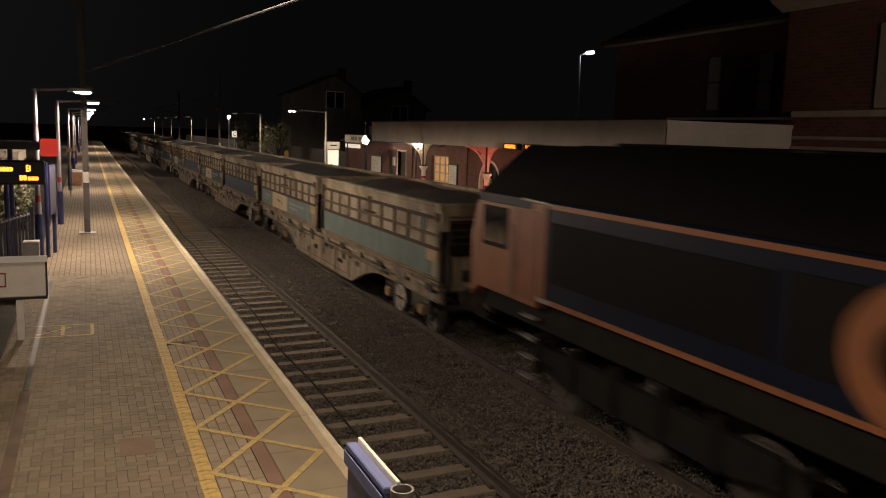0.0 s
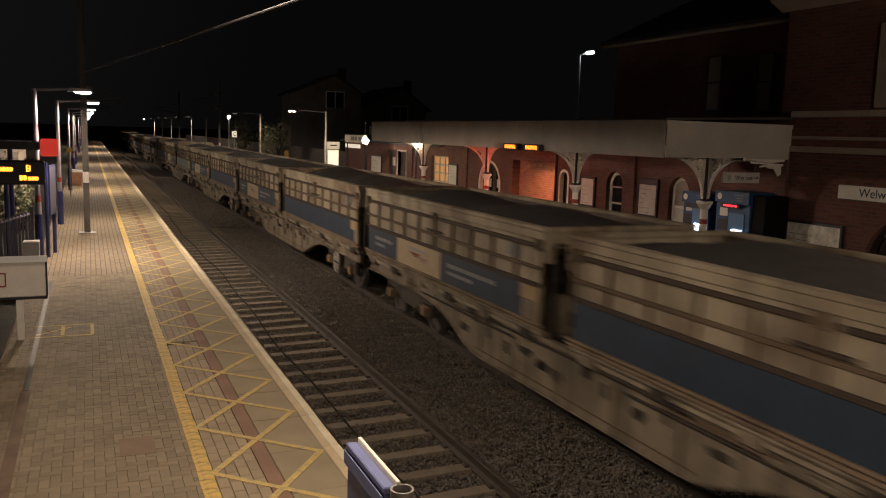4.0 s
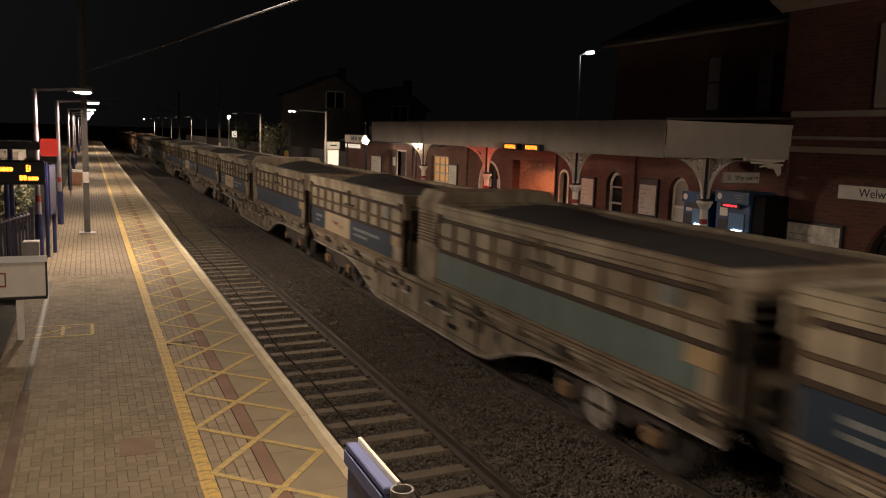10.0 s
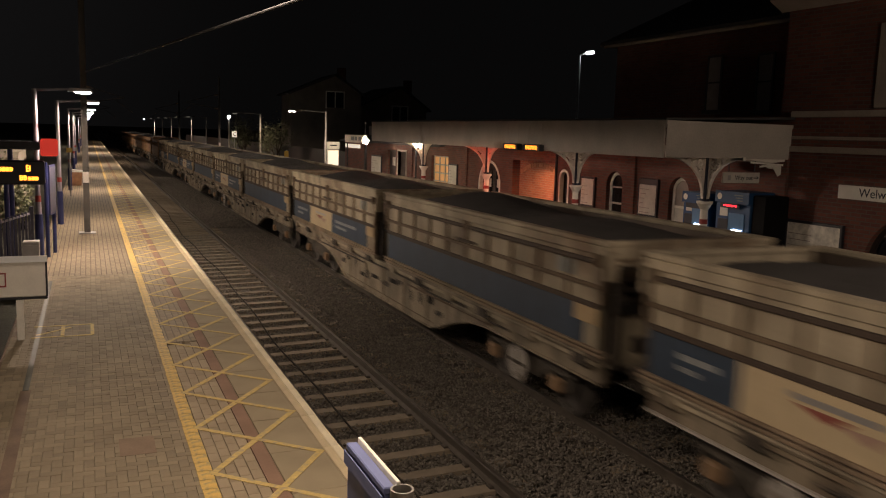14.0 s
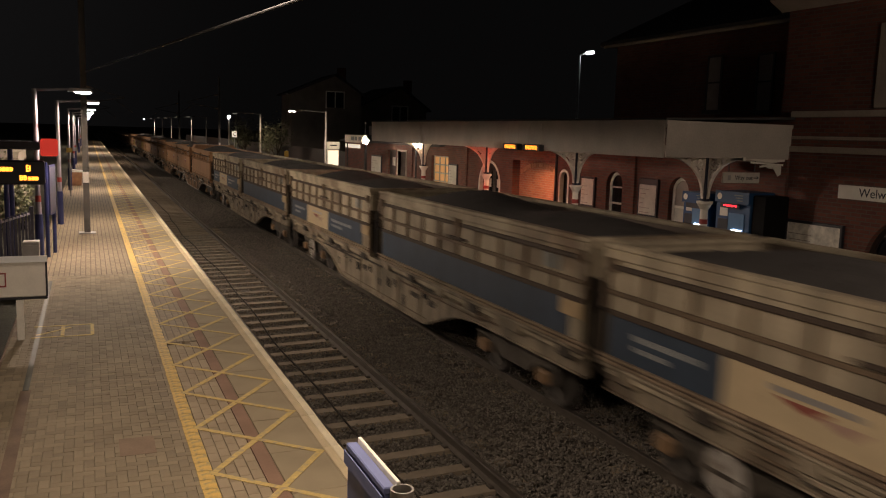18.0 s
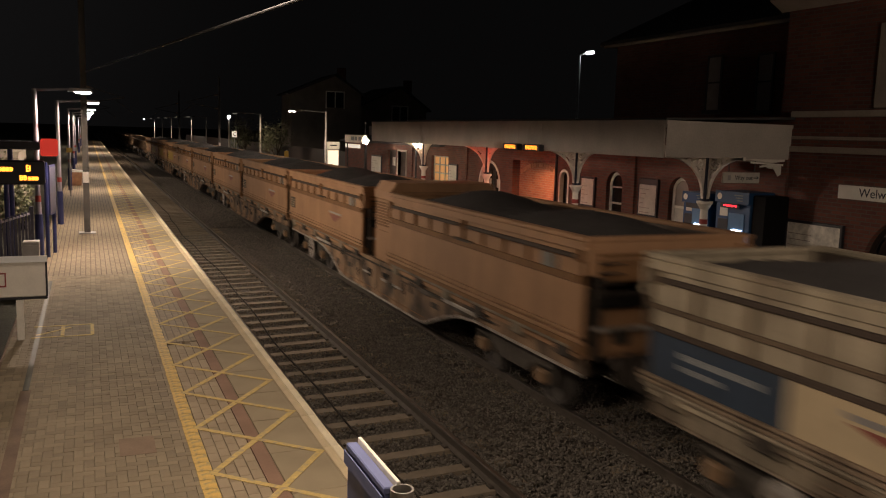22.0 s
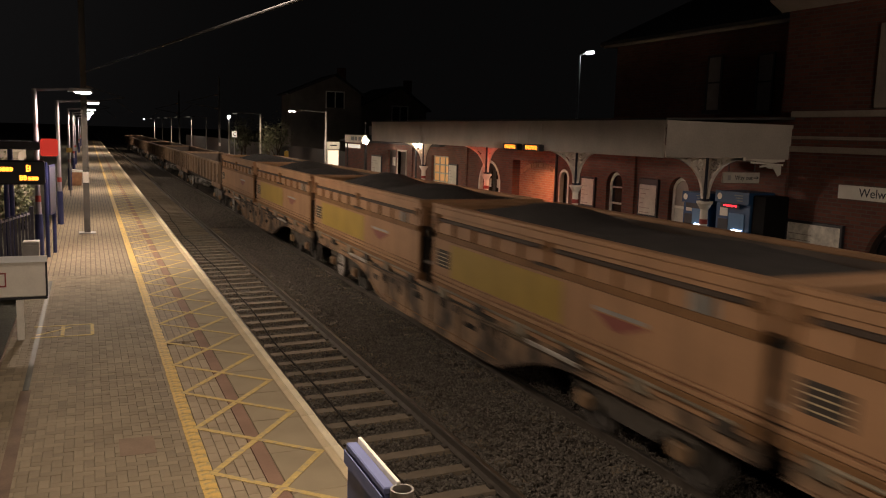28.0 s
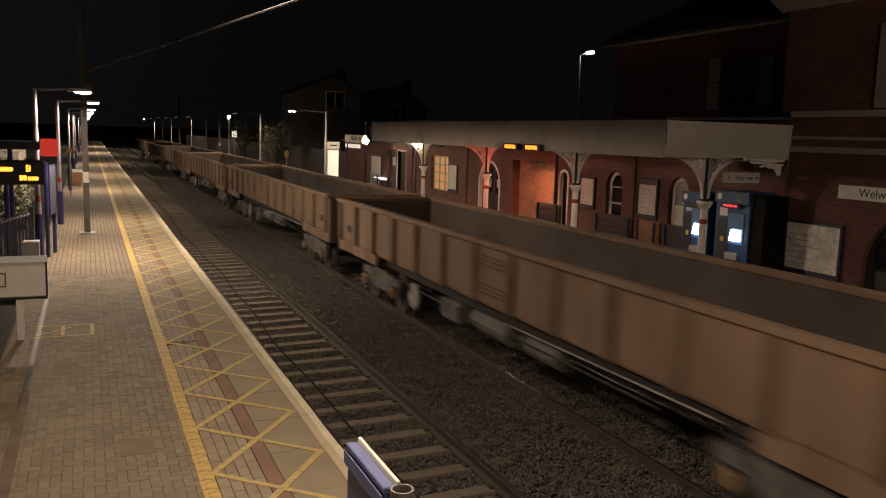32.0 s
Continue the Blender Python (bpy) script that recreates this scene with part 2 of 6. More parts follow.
WHEEL_STEEL = mat("wheel_steel", (0.34, 0.32, 0.29), 0.45, 0.5, 5, 0.2, 50, 0.1)
LOAD = mat("ballast_load", (0.04, 0.036, 0.034), 0.95, 0, 3, 0.35, 30, 1.0, dist=0.05)
LOCO_BLUE = mat("loco_dark_blue", (0.005, 0.0085, 0.021), 0.45, 0, 1.5, 0.25, 30, 0.05, spec=0.2)
LOCO_UNDER = mat("dark_underframe", (0.013, 0.0115, 0.010), 0.85, 0, 4, 0.4, 40, 0.3, spec=0.15)
LOCO_ORANGE = mat("loco_orange", (0.25, 0.097, 0.04), 0.5, 0, 2, 0.2, 30, 0.05, dirt=(0.13, 0.055, 0.028), dirt_at=0.6, streak=0.08)
DOOR_RED = mat("worn_red_orange_door", (0.21, 0.072, 0.034), 0.55, 0, 3, 0.25, 30, 0.05, dirt=(0.09, 0.04, 0.025), dirt_at=0.55)
LOCO_BLACK = mat("loco_roof_black", (0.0055, 0.005, 0.005), 0.7, 0, 2, 0.3, 30, 0.1, spec=0.12)


# ---- mesh tools ----
class Shape:
    """Vertices and faces of one mesh, gathered piece by piece."""

    def __init__(self):
        self.v, self.f = [], []

    def add(self, vs, fs):
        n = len(self.v)
        self.v += [tuple(p) for p in vs]
        self.f += [tuple(i + n for i in q) for q in fs]
        return self

    def box(self, x0, x1, y0, y1, z0, z1, bevel=0.0):
        if bevel:
            b = min(bevel, (x1 - x0) * 0.45, (y1 - y0) * 0.45, (z1 - z0) * 0.45)
            vs = []
            for z, i in ((z0, b), (z0 + b, 0), (z1 - b, 0), (z1, b)):
                vs += [(x0 + i, y0 + i, z), (x1 - i, y0 + i, z), (x1 - i, y1 - i, z), (x0 + i, y1 - i, z)]
            fs = [(3, 2, 1, 0), (12, 13, 14, 15)]
            for k in range(3):
                for j in range(4):
                    fs.append((4 * k + j, 4 * k + (j + 1) % 4, 4 * k + 4 + (j + 1) % 4, 4 * k + 4 + j))
            return self.add(vs, fs)
        vs = [(x0, y0, z0), (x1, y0, z0), (x1, y1, z0), (x0, y1, z0), (x0, y0, z1), (x1, y0, z1), (x1, y1, z1), (x0, y1, z1)]
        return self.add(vs, [(3, 2, 1, 0), (4, 5, 6, 7), (0, 1, 5, 4), (1, 2, 6, 5), (2, 3, 7, 6), (3, 0, 4, 7)])

    def tube(self, a, b, r, r2=None, n=12, caps=True):
        a, b = Vector(a), Vector(b)
        r2 = r if r2 is None else r2
        w = (b - a).normalized()
        u = w.orthogonal().normalized()
        s = w.cross(u)
        vs = []
        for c, q in ((a, r), (b, r2)):
            for k in range(n):
                t = 2 * math.pi * k / n
                vs.append(c + q * (math.cos(t) * u + math.sin(t) * s))
        fs = [(k, (k + 1) % n, n + (k + 1) % n, n + k) for k in range(n)]
        if caps:
            fs += [tuple(range(n - 1, -1, -1)), tuple(range(n, 2 * n))]
        return self.add(vs, fs)

    def prism(self, poly, axis, lo, hi):
        """A polygon of (u, v) pairs drawn out along x (u, v = y, z), y (x, z) or z (x, y)."""
        put = {"x": lambda u, v, w: (w, u, v), "y": lambda u, v, w: (u, w, v), "z": lambda u, v, w: (u, v, w)}[axis]
        n = len(poly)
        vs = [put(u, v, lo) for u, v in poly] + [put(u, v, hi) for u, v in poly]
        fs = [tuple(range(n - 1, -1, -1)), tuple(range(n, 2 * n))]
        fs += [(k, (k + 1) % n, n + (k + 1) % n, n + k) for k in range(n)]
        return self.add(vs, fs)

    def band(self, pts, width, axis, lo, hi):
        """A strip of that width along a polyline of (u, v), drawn out along the axis."""
        for (u0, v0), (u1, v1) in zip(pts, pts[1:]):
            d = math.hypot(u1 - u0, v1 - v0) or 1
            nu, nv = -(v1 - v0) / d * width / 2, (u1 - u0) / d * width / 2
            self.prism([(u0 + nu, v0 + nv), (u1 + nu, v1 + nv), (u1 - nu, v1 - nv), (u0 - nu, v0 - nv)], axis, lo, hi)
        return self

    def mesh(self, name, material, smooth=False):
        me = bpy.data.meshes.new(name)
        me.from_pydata(self.v, [], self.f)
        bm = bmesh.new()
        bm.from_mesh(me)
        bmesh.ops.recalc_face_normals(bm, faces=bm.faces)
        bm.to_mesh(me)
        bm.free()
        me.materials.append(material)
        if smooth:
            for q in me.polygons:
                q.use_smooth = len(q.vertices) == 4
        return me


def part(name, shape, material, parent=None, label="", smooth=False):
    ob = new(name, shape.mesh(name, material, smooth))
    ob.parent = parent
    if label:
        ob["label"] = label
    return ob


def thing(name, m, label, category, group="", kind=""):
    ob = new(name)
    ob.matrix_basis = m
    return tagged(ob, label, category, group, kind)


def setting(name, shape, material, label, category):
    return tagged(part(name, shape, material), label, category, kind="structure")

# ---- ground, platforms and track ----
G = Shape()
for x0, x1, y0, y1, z in ((-1500, -3.3, -300, 2500, -0.12), (-3.3, 0.0, -300, 2500, -1.45), (0.0, FAR_EDGE, -300, 2500, -1.32), (FAR_EDGE, 1500, -300, 2500, -1.45)):
    G.add([(x0, y0, z), (x1, y0, z), (x1, y1, z), (x0, y1, z)], [(0, 1, 2, 3)])
G.add([(-3.3, -300, -0.12), (-3.3, 2500, -0.12), (-3.3, 2500, -1.45), (-3.3, -300, -1.45)], [(0, 1, 2, 3)])
setting("ground", G, SOIL, "dark soil and grass beside the railway", "ground")

P_END = 169.0
PF = Shape().box(-3.3, -0.06, -12, P_END, -1.45, -0.062)
platform = setting("platform_near", PF, BED, "long brick-paved station platform", "platform")
part("platform_wall", Shape().box(-0.06, -0.045, -12, P_END, -1.4, -0.09), BRICK_WALL, platform, "dark brick platform face")
# paving past the single pieces
part("paving", Shape().box(-3.265, -1.245, 17.96, P_END, -0.061, -0.0035).box(-3.265, -1.245, -12, 5.6, -0.061, -0.001), PAVER_FAR, platform, "far block paving")
part("slab_paving", Shape().box(-0.68, -0.172, 18.55, P_END, -0.061, -0.001).box(-0.68, -0.172, -12, 5.6, -0.061, -0.001), SLAB, platform)
part("block_rows", Shape().box(-1.24, -0.828, 18.0, P_END, -0.061, -0.001).box(-1.24, -0.828, -12, 5.6, -0.061, -0.001), ROW_FAR, platform)
part("red_line", Shape().box(-0.823, -0.69, -12, P_END, -0.061, -0.0005), RED_STRIP, platform, "line of red-brown blocks")
part("kerb", Shape().box(-3.3, -3.268, -12, P_END, -0.061, 0.004, 0.01), KERB, platform)

FP = Shape().box(FAR_EDGE, 60, -30, 140, -1.45, -0.06)
far_platform = setting("platform_far", FP, TAR, "tarmac platform in front of the station building", "platform")
part("coping", Shape().box(FAR_EDGE - 0.04, FAR_EDGE + 0.45, -30, 140, -0.055, 0.0, 0.01), COPING, far_platform, "white platform edge")
part("surface", Shape().box(FAR_EDGE + 0.455, WALL_X - 0.02, -30, 140, -0.055, -0.004), TAR, far_platform)


def rails(xs, name, label):
    track = thing(name, pose(0, 0, 0), label, "railway track", kind="structure")
    z = RAIL_Z
    for x in xs:
        prof = [(-0.075, -0.16), (0.075, -0.16), (0.075, -0.145), (0.012, -0.12), (0.012, -0.05), (0.036, -0.035), (0.036, -0.006), (0.028, 0.0),
                (-0.028, 0.0), (-0.036, -0.006), (-0.036, -0.035), (-0.012, -0.05), (-0.012, -0.12), (-0.075, -0.145)]
        part("rail", Shape().prism([(x + u, z + v) for u, v in prof], "y", -30, 400), RAIL, track)
        part("rail_head", Shape().box(x - 0.026, x + 0.026, -30, 400, z - 0.002, z + 0.003), RAIL_TOP, track, "worn shiny running surface")
    return track


near_track = rails(NEAR_RAILS, "track_near", "near running line of rusty rails on concrete sleepers")
far_track = rails(FAR_RAILS, "track_far", "far running line under the goods train")
BB = Shape().add([(0.0, -30, -1.22), (3.2, -30, -1.12), (FAR_EDGE, -30, -1.22), (FAR_EDGE, 400, -1.22), (3.2, 400, -1.12), (0.0, 400, -1.22)], [(0, 1, 4, 5), (1, 2, 3, 4)])
setting("ballast", BB, BALLAST, "bed of dark ballast under both tracks", "ballast")

# ---- moving train ----
TRAVEL = ((0, 0.0), (1, 7.517), (2, 15.128), (3, 22.821), (4, 30.589), (5, 38.43), (6, 46.339), (7, 54.318), (8, 62.366), (9, 70.485), (10, 78.677),
          (11, 86.943), (12, 95.285), (13, 103.706), (14, 112.205), (15, 120.782), (16, 129.439), (17, 138.172), (18, 146.982), (19, 155.865),
          (20, 164.819), (21, 173.841), (22, 182.928), (23, 192.078), (24, 201.288), (25, 210.557), (26, 219.887), (27, 229.279), (28, 238.738),
          (29, 248.272), (30, 257.892), (31, 267.614), (32, 277.459))
TRAIN, WHEELSETS = [], []
WHEEL_R = 0.46


def wheel_shape(r=WHEEL_R):
    s = Shape()
    for side in (-1, 1):
        x = side * 0.715
        prof = [(0.0, r - 0.03 + 0.055), (0.03, r + 0.025), (0.04, r), (0.125, r - 0.012), (0.125, r - 0.09), (0.085, r - 0.10), (0.075, 0.16), (0.12, 0.13), (0.12, 0.0)]
        n = 28
        vs = []
        for u, q in prof:
            for k in range(n):
                t = 2 * math.pi * k / n
                vs.append((x + side * u, q * math.cos(t), q * math.sin(t)))
        fs = []
        for j in range(len(prof) - 1):
            for k in range(n):
                fs.append((j * n + k, j * n + (k + 1) % n, (j + 1) * n + (k + 1) % n, (j + 1) * n + k))
        s.add(vs, fs)
        for k in range(4):
            t = math.pi / 2 * k + 0.4
            s.tube((x + side * 0.075, 0.26 * math.cos(t), 0.26 * math.sin(t)), (x + side * 0.1, 0.26 * math.cos(t), 0.26 * math.sin(t)), 0.045, n=8)
    s.tube((-0.72, 0, 0), (0.72, 0, 0), 0.08, n=10)
    return s


WHEEL_MESH = wheel_shape().mesh("wheelset", WHEEL_DARK)


def bogie(wagon, y, gap=2.0, plate=True, paint=None):
    """A two-axle bogie centred at y, with side frames, springs, axle boxes and turning wheels."""
    s = Shape()
    for side in (-1, 1):
        x = side * 0.98
        a, b = sorted((x - 0.05, x + 0.05))
        s.prism([(y - gap / 2 - 0.35, 0.62), (y - gap / 2 - 0.35, 0.78), (y - 0.5, 0.80), (y - 0.4, 0.86), (y + 0.4, 0.86), (y + 0.5, 0.80), (y + gap / 2 + 0.35, 0.78), (y + gap / 2 + 0.35, 0.62),
                 (y + gap / 2 - 0.28, 0.60), (y + 0.45, 0.40), (y - 0.45, 0.40), (y - gap / 2 + 0.28, 0.60)], "x", a, b)
        for k in (-1, 1):
            for d in (-0.22, 0.22):
                s.tube((x, y + k * gap / 2 + d, 0.40), (x, y + k * gap / 2 + d, 0.64), 0.075, n=8)
        for d in (-0.15, 0.15):
            s.tube((x, y + d, 0.45), (x, y + d, 0.80), 0.08, n=8)
    s.box(-0.95, 0.95, y - 0.2, y + 0.2, 0.60, 0.92)
    b = part("bogie", s, paint or BOGIE_DUST, wagon, "grimy steel bogie frame")
    for k in (-1, 1):
        for side in (-1, 1):
            x = side * 1.0
            bx = Shape().box(min(x, x + side * 0.12), max(x, x + side * 0.12), y + k * gap / 2 - 0.12, y + k * gap / 2 + 0.12, 0.36, 0.57, 0.03)
            part("axle_box", bx, AXLE_TAN if plate else GRIME_SHADE, b)
        w = new("wheelset", WHEEL_MESH)
        w.parent = b
        w.location = (0, y + k * gap / 2, WHEEL_R)
        WHEELSETS.append(w)
    return b


def buffers(wagon, y, way, material):
    for side in (-1, 1):
        s = Shape().tube((side * 0.86, y, 1.05), (side * 0.86, y + way * 0.38, 1.05), 0.085, n=10)
        s.tube((side * 0.86, y + way * 0.38, 1.05), (side * 0.86, y + way * 0.42, 1.05), 0.22, n=16)
        part("buffer", s, GRIME_SHADE, wagon)


def heap(y0, y1, half, base, peak, seed):
    """A load of stone tipped in two mounds between y0 and y1."""
    rnd = random.Random(seed)
    nx, ny = 16, 40
    c1, c2 = rnd.uniform(0.24, 0.34), rnd.uniform(0.66, 0.78)
    h1, h2 = rnd.uniform(0.55, 0.85), rnd.uniform(0.75, 1.0)
    s = Shape()
    vs = []
    for j in range(ny + 1):
        v = j / ny
        along = max(h1 * math.exp(-((v - c1) / 0.23) ** 2), h2 * math.exp(-((v - c2) / 0.2) ** 2), 0.35 * min(1, 8 * v, 8 * (1 - v)))
        for i in range(nx + 1):
            u = i / nx * 2 - 1
            z = base + (peak - base) * along * max(0.0, 1 - abs(u) ** 1.7) + 0.03 * (rnd.random() - 0.5)
            vs.append((u * half, y0 + (y1 - y0) * v, z))
    fs = [(j * (nx + 1) + i, j * (nx + 1) + i + 1, (j + 1) * (nx + 1) + i + 1, (j + 1) * (nx + 1) + i) for j in range(ny) for i in range(nx)]
    return s.add(vs, fs)


def hopper_body(wagon, y0, y1, paint, seed, stripe=None, logo=False, patch=False, plain=False):
    """One open hopper body on a twin wagon."""
    W, T = 1.35, 2.735
    trim = RUST_YELLOW if stripe is None else RUST_TRIM
    body = part("body", Shape().box(-W + 0.11, W - 0.11, y0 + 0.06, y1 - 0.06, 1.1, 1.16), paint, wagon)
    for side in (-1, 1):
        profile = [(y0, T - 0.071), (y1, T - 0.071), (y1, 2.24), (y1 - 0.14, 2.2), (y1 - 0.14, 1.1), (y0 + 0.14, 1.1), (y0 + 0.14, 2.2), (y0, 2.24)]
        part("side_wall", Shape().prism(profile, "x", *sorted((side * (W - 0.05), side * (W - 0.11)))), paint, body)
    for side in (-1, 1):
        part("liner", Shape().box(*sorted((side * (W - 0.111), side * (W - 0.118))), y0 + 0.062, y1 - 0.062, 2.3, T - 0.073), FALCON_IN, body, "dark inner sheet")
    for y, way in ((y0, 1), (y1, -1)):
        # a top beam, the end sheet sloping inwards below it, and a back plate coloured dark for shade
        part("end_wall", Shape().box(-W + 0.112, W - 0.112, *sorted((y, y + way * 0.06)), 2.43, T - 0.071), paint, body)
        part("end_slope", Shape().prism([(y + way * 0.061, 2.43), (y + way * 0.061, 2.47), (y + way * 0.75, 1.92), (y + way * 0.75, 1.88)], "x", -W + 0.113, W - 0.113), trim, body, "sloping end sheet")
        part("end_plate", Shape().box(-W + 0.113, W - 0.113, *sorted((y + way * 0.5, y + way * 0.54)), 1.165, 1.95), GRIME_SHADE, body)
        part("end_panel", Shape().box(-W + 0.17, W - 0.17, *sorted((y + way * 0.01, y + way * 0.05)), 1.165, 1.76, 0.012), paint, body, "dusty lower end panel")
        part("end_panel", Shape().box(*((-W + 0.2, W - 0.2) if stripe is None else (-0.5, 0.42)), *sorted((y + way * 0.02, y + way * 0.058)), 2.0 if stripe else 2.14, 2.425), trim if stripe is None else paint, body)
        for x in (-0.75, 0.1, 0.6):
            part("end_fitting", Shape().box(x - 0.12, x + 0.12, *sorted((y - way * 0.05, y + way * 0.008)), 1.28, 1.5, 0.03), GRIME_SHADE, body)
        for k in range(4):
            part("rung", Shape().tube((-W + 0.2, y - way * 0.06, 2.0 + 0.13 * k), (-0.8, y - way * 0.06, 2.0 + 0.13 * k), 0.014, n=6), GRIME_SHADE, body)
    for side in (-1, 1):
        part("top_rim", Shape().box(*sorted((side * (W - 0.13), side * (W + 0.01))), y0 - 0.02, y1 + 0.02, T - 0.07, T, 0.015), paint, body)
        part("top_band", Shape().box(*sorted((side * (W - 0.05), side * (W - 0.004))), y0, y1, 2.55, T - 0.072, 0.006), paint, body)
    for ya in (y0 - 0.02, y1 - 0.10):
        part("top_rim", Shape().box(-W + 0.135, W - 0.135, ya, ya + 0.12, T - 0.07, T, 0.015), paint, body)
    n = 10
    step = (y1 - y0 - 0.12) / n
    low = 2.18 if stripe is None else 1.90
    for side in (-1, 1):
        a, b = sorted((side * (W - 0.05), side * (W - 0.006)))
        mid = (y0 + y1) / 2
        for ya, yb in ((y0 + 0.25, mid - 0.18), (mid + 0.18, y1 - 0.3)):
            part("door_rail", Shape().box(*sorted((side * (W - 0.05), side * (W + 0.012))), ya, yb, 2.425, 2.482, 0.008), LEDGE, body, "dark rusty ledge under the rim")
        for z, h, m in (((2.155, 0.05, trim),) if stripe is None else ((2.135, 0.026, trim), (1.885, 0.032, LEDGE))):
            part("side_rail", Shape().box(a, b, y0 + 0.141, y1 - 0.141, z - h, z + h, 0.006), m, body)
        part("hook_plate", Shape().box(*sorted((side * (W - 0.05), side * (W + 0.01))), mid - 0.36, mid + 0.36, 2.185, 2.225, 0.008), LEDGE, body)
        for k in range(n + 1):
            y = y0 + 0.06 + k * step
            part("rib", Shape().box(a, b, y - 0.028, y + 0.028, low + 0.02, 2.424), trim, body)
        for q in (y0 + 0.16, mid, y1 - 0.16):
            part("bracket", Shape().box(*sorted((side * (W - 0.05), side * (W + 0.018))), q - 0.06, q + 0.06, 2.39, 2.56, 0.01), trim, body)
        for z0, z1 in ((1.305, 1.342), (1.245, 1.285)) if stripe else ((1.405, 1.452), (1.315, 1.37)):
            part("lower_rail", Shape().box(*sorted((side * (W - 0.05), side * (W + 0.004))), y0, y1, z0, z1, 0.006), LOWER_RAIL if stripe else paint, body)
        part("sill", Shape().box(*sorted((side * (W - 0.16), side * (W - 0.02))), y0 + 0.02, y1 - 0.02, 1.165, 1.24 if stripe else 1.30, 0.012), trim if stripe is None else UNDERFRAME, body)
        for k in range(6):
            y = y0 + 0.5 + k * (y1 - y0 - 1.0) / 5
            part("door_gear", Shape().box(*sorted((side * (W - 0.10), side * (W - 0.008))), y - 0.18, y + 0.16, 1.04, 1.22, 0.02), UNDERFRAME if k % 2 else GRIME_SHADE, body)
        part("rod", Shape().tube((side * (W - 0.02), y0 + 0.3, 1.21), (side * (W - 0.02), y1 - 0.3, 1.21), 0.022, n=8), UNDERFRAME, body)
        if stripe:
            a, b = sorted((side * (W - 0.05), side * (W - 0.035)))
            if logo:
                d0 = 0.3 if seed >= 60 else 0.42
                cut = (y0 + 0.3, y0 + 3.35 + d0, y0 + 5.65 + d0, y1 - 0.15)
                part("stripe", Shape().box(a, b, cut[0] + 0.35, cut[1], 1.345, 1.85), stripe, body, "dark blue band")
                pan = part("logo_panel", Shape().box(a, b, cut[1] + 0.003, cut[2], 1.343, 1.851), PANEL_WHITE, body, "cream panel with a faded red mark")
                part("stripe", Shape().box(a, b, cut[2] + 0.003, cut[3], 1.345, 1.85), stripe, body, "dark blue band")
                c, d = sorted((side * (W - 0.035), side * (W - 0.029)))
                m0 = (cut[1] + cut[2]) / 2
                part("mark", Shape().prism([(m0 - 0.2, 1.655), (m0 + 0.05, 1.56), (m0 + 0.45, 1.655)], "x", c, d), LOGO_RED, pan)
                part("mark", Shape().prism([(m0 - 0.6, 1.62), (m0 - 0.38, 1.50), (m0 - 0.05, 1.60)], "x", c, d), LOGO_FADED, pan)
                part("lettering", Shape().box(c, d, m0 - 0.5, m0 + 0.5, 1.69, 1.75), GREY_METAL, pan)
                for ya, yb in ((cut[0] + 1.2, cut[1] - 0.35), (cut[2] + 0.3, cut[3] - 0.5)):
                    for z0, z1, n in ((1.63, 1.70, 9), (1.50, 1.56, 5)):
                        row = Shape()
                        pitch = min(0.24, (yb - ya) / 9)
                        for q in range(n):
                            row.box(c, d, yb - (q + 0.78) * pitch, yb - q * pitch, z0, z1)
                        part("lettering", row, BAND_WHITE, body)
            else:
                part("stripe", Shape().box(a, b, y0 + 0.45, y1 - 0.15, 1.345, 1.85), stripe, body, "painted band along the side")
            part("side_plate", Shape().box(*sorted((side * (W - 0.05), side * (W - 0.02))), y0 + 0.14, y0 + 0.66, 1.63, 1.845, 0.008), TAN_PLATE, body, "ochre plate at the end of the band")
        else:
            a, b = sorted((side * (W - 0.05), side * (W - 0.012)))
            part("side_sheet", Shape().box(a, b, y0 + 0.02, y1 - 0.02, 1.46, 2.10), paint, body)
            c, d = sorted((side * (W - 0.012), side * (W - 0.006)))
            if patch:
                part("repainted_patch", Shape().box(c, d, y1 - 4.6, y1 - 0.85, 1.48, 2.06), WAGON_BRIGHT, body, "brighter yellow repainted patch")
            m0 = y0 + 2.3
            if plain:
                continue
            part("mark", Shape().prism([(m0 - 0.5, 1.83), (m0 + 0.05, 1.66), (m0 + 0.2, 1.66), (m0 + 0.62, 1.83)], "x", c, d), LOGO_RED, body)
            part("lettering", Shape().box(c, d, m0 - 0.45, m0 + 0.6, 1.85, 1.90), GREY_METAL, body)
            part("data_panel", Shape().box(*sorted((side * (W - 0.012), side * (W - 0.008))), y1 - 0.78, y1 - 0.2, 1.60, 1.92), GRIME_SHADE, body)
            for z in (1.64, 1.71, 1.78, 1.85):
                part("lettering", Shape().box(c, d, y1 - 0.72, y1 - 0.25, z, z + 0.016), PANEL_WHITE, body)
    # end posts and beam
    for y, way in ((y0, -1), (y1, 1)):
        for side in (-1, 1):
            part("end_post", Shape().box(*sorted((side * (W - 0.16), side * (W - 0.02))), *sorted((y, y + way * 0.07)), 2.23, 2.6, 0.012), paint, body)
            # lower post takes the dark colour to stand for shade between wagons
            part("corner_post", Shape().box(*sorted((side * (W - 0.24), side * (W - 0.15))), *sorted((y, y + way * 0.07)), 1.1, 2.229, 0.012), GRIME_SHADE, body, "corner post coloured dark for the shade in the gap")
        if stripe is None:
            part("end_bar", Shape().box(-W + 0.1, W - 0.1, *sorted((y + way * 0.10, y + way * 0.13)), 1.50, 1.56, 0.006), WHITE_WORN, body, "scuffed white bar across the end")
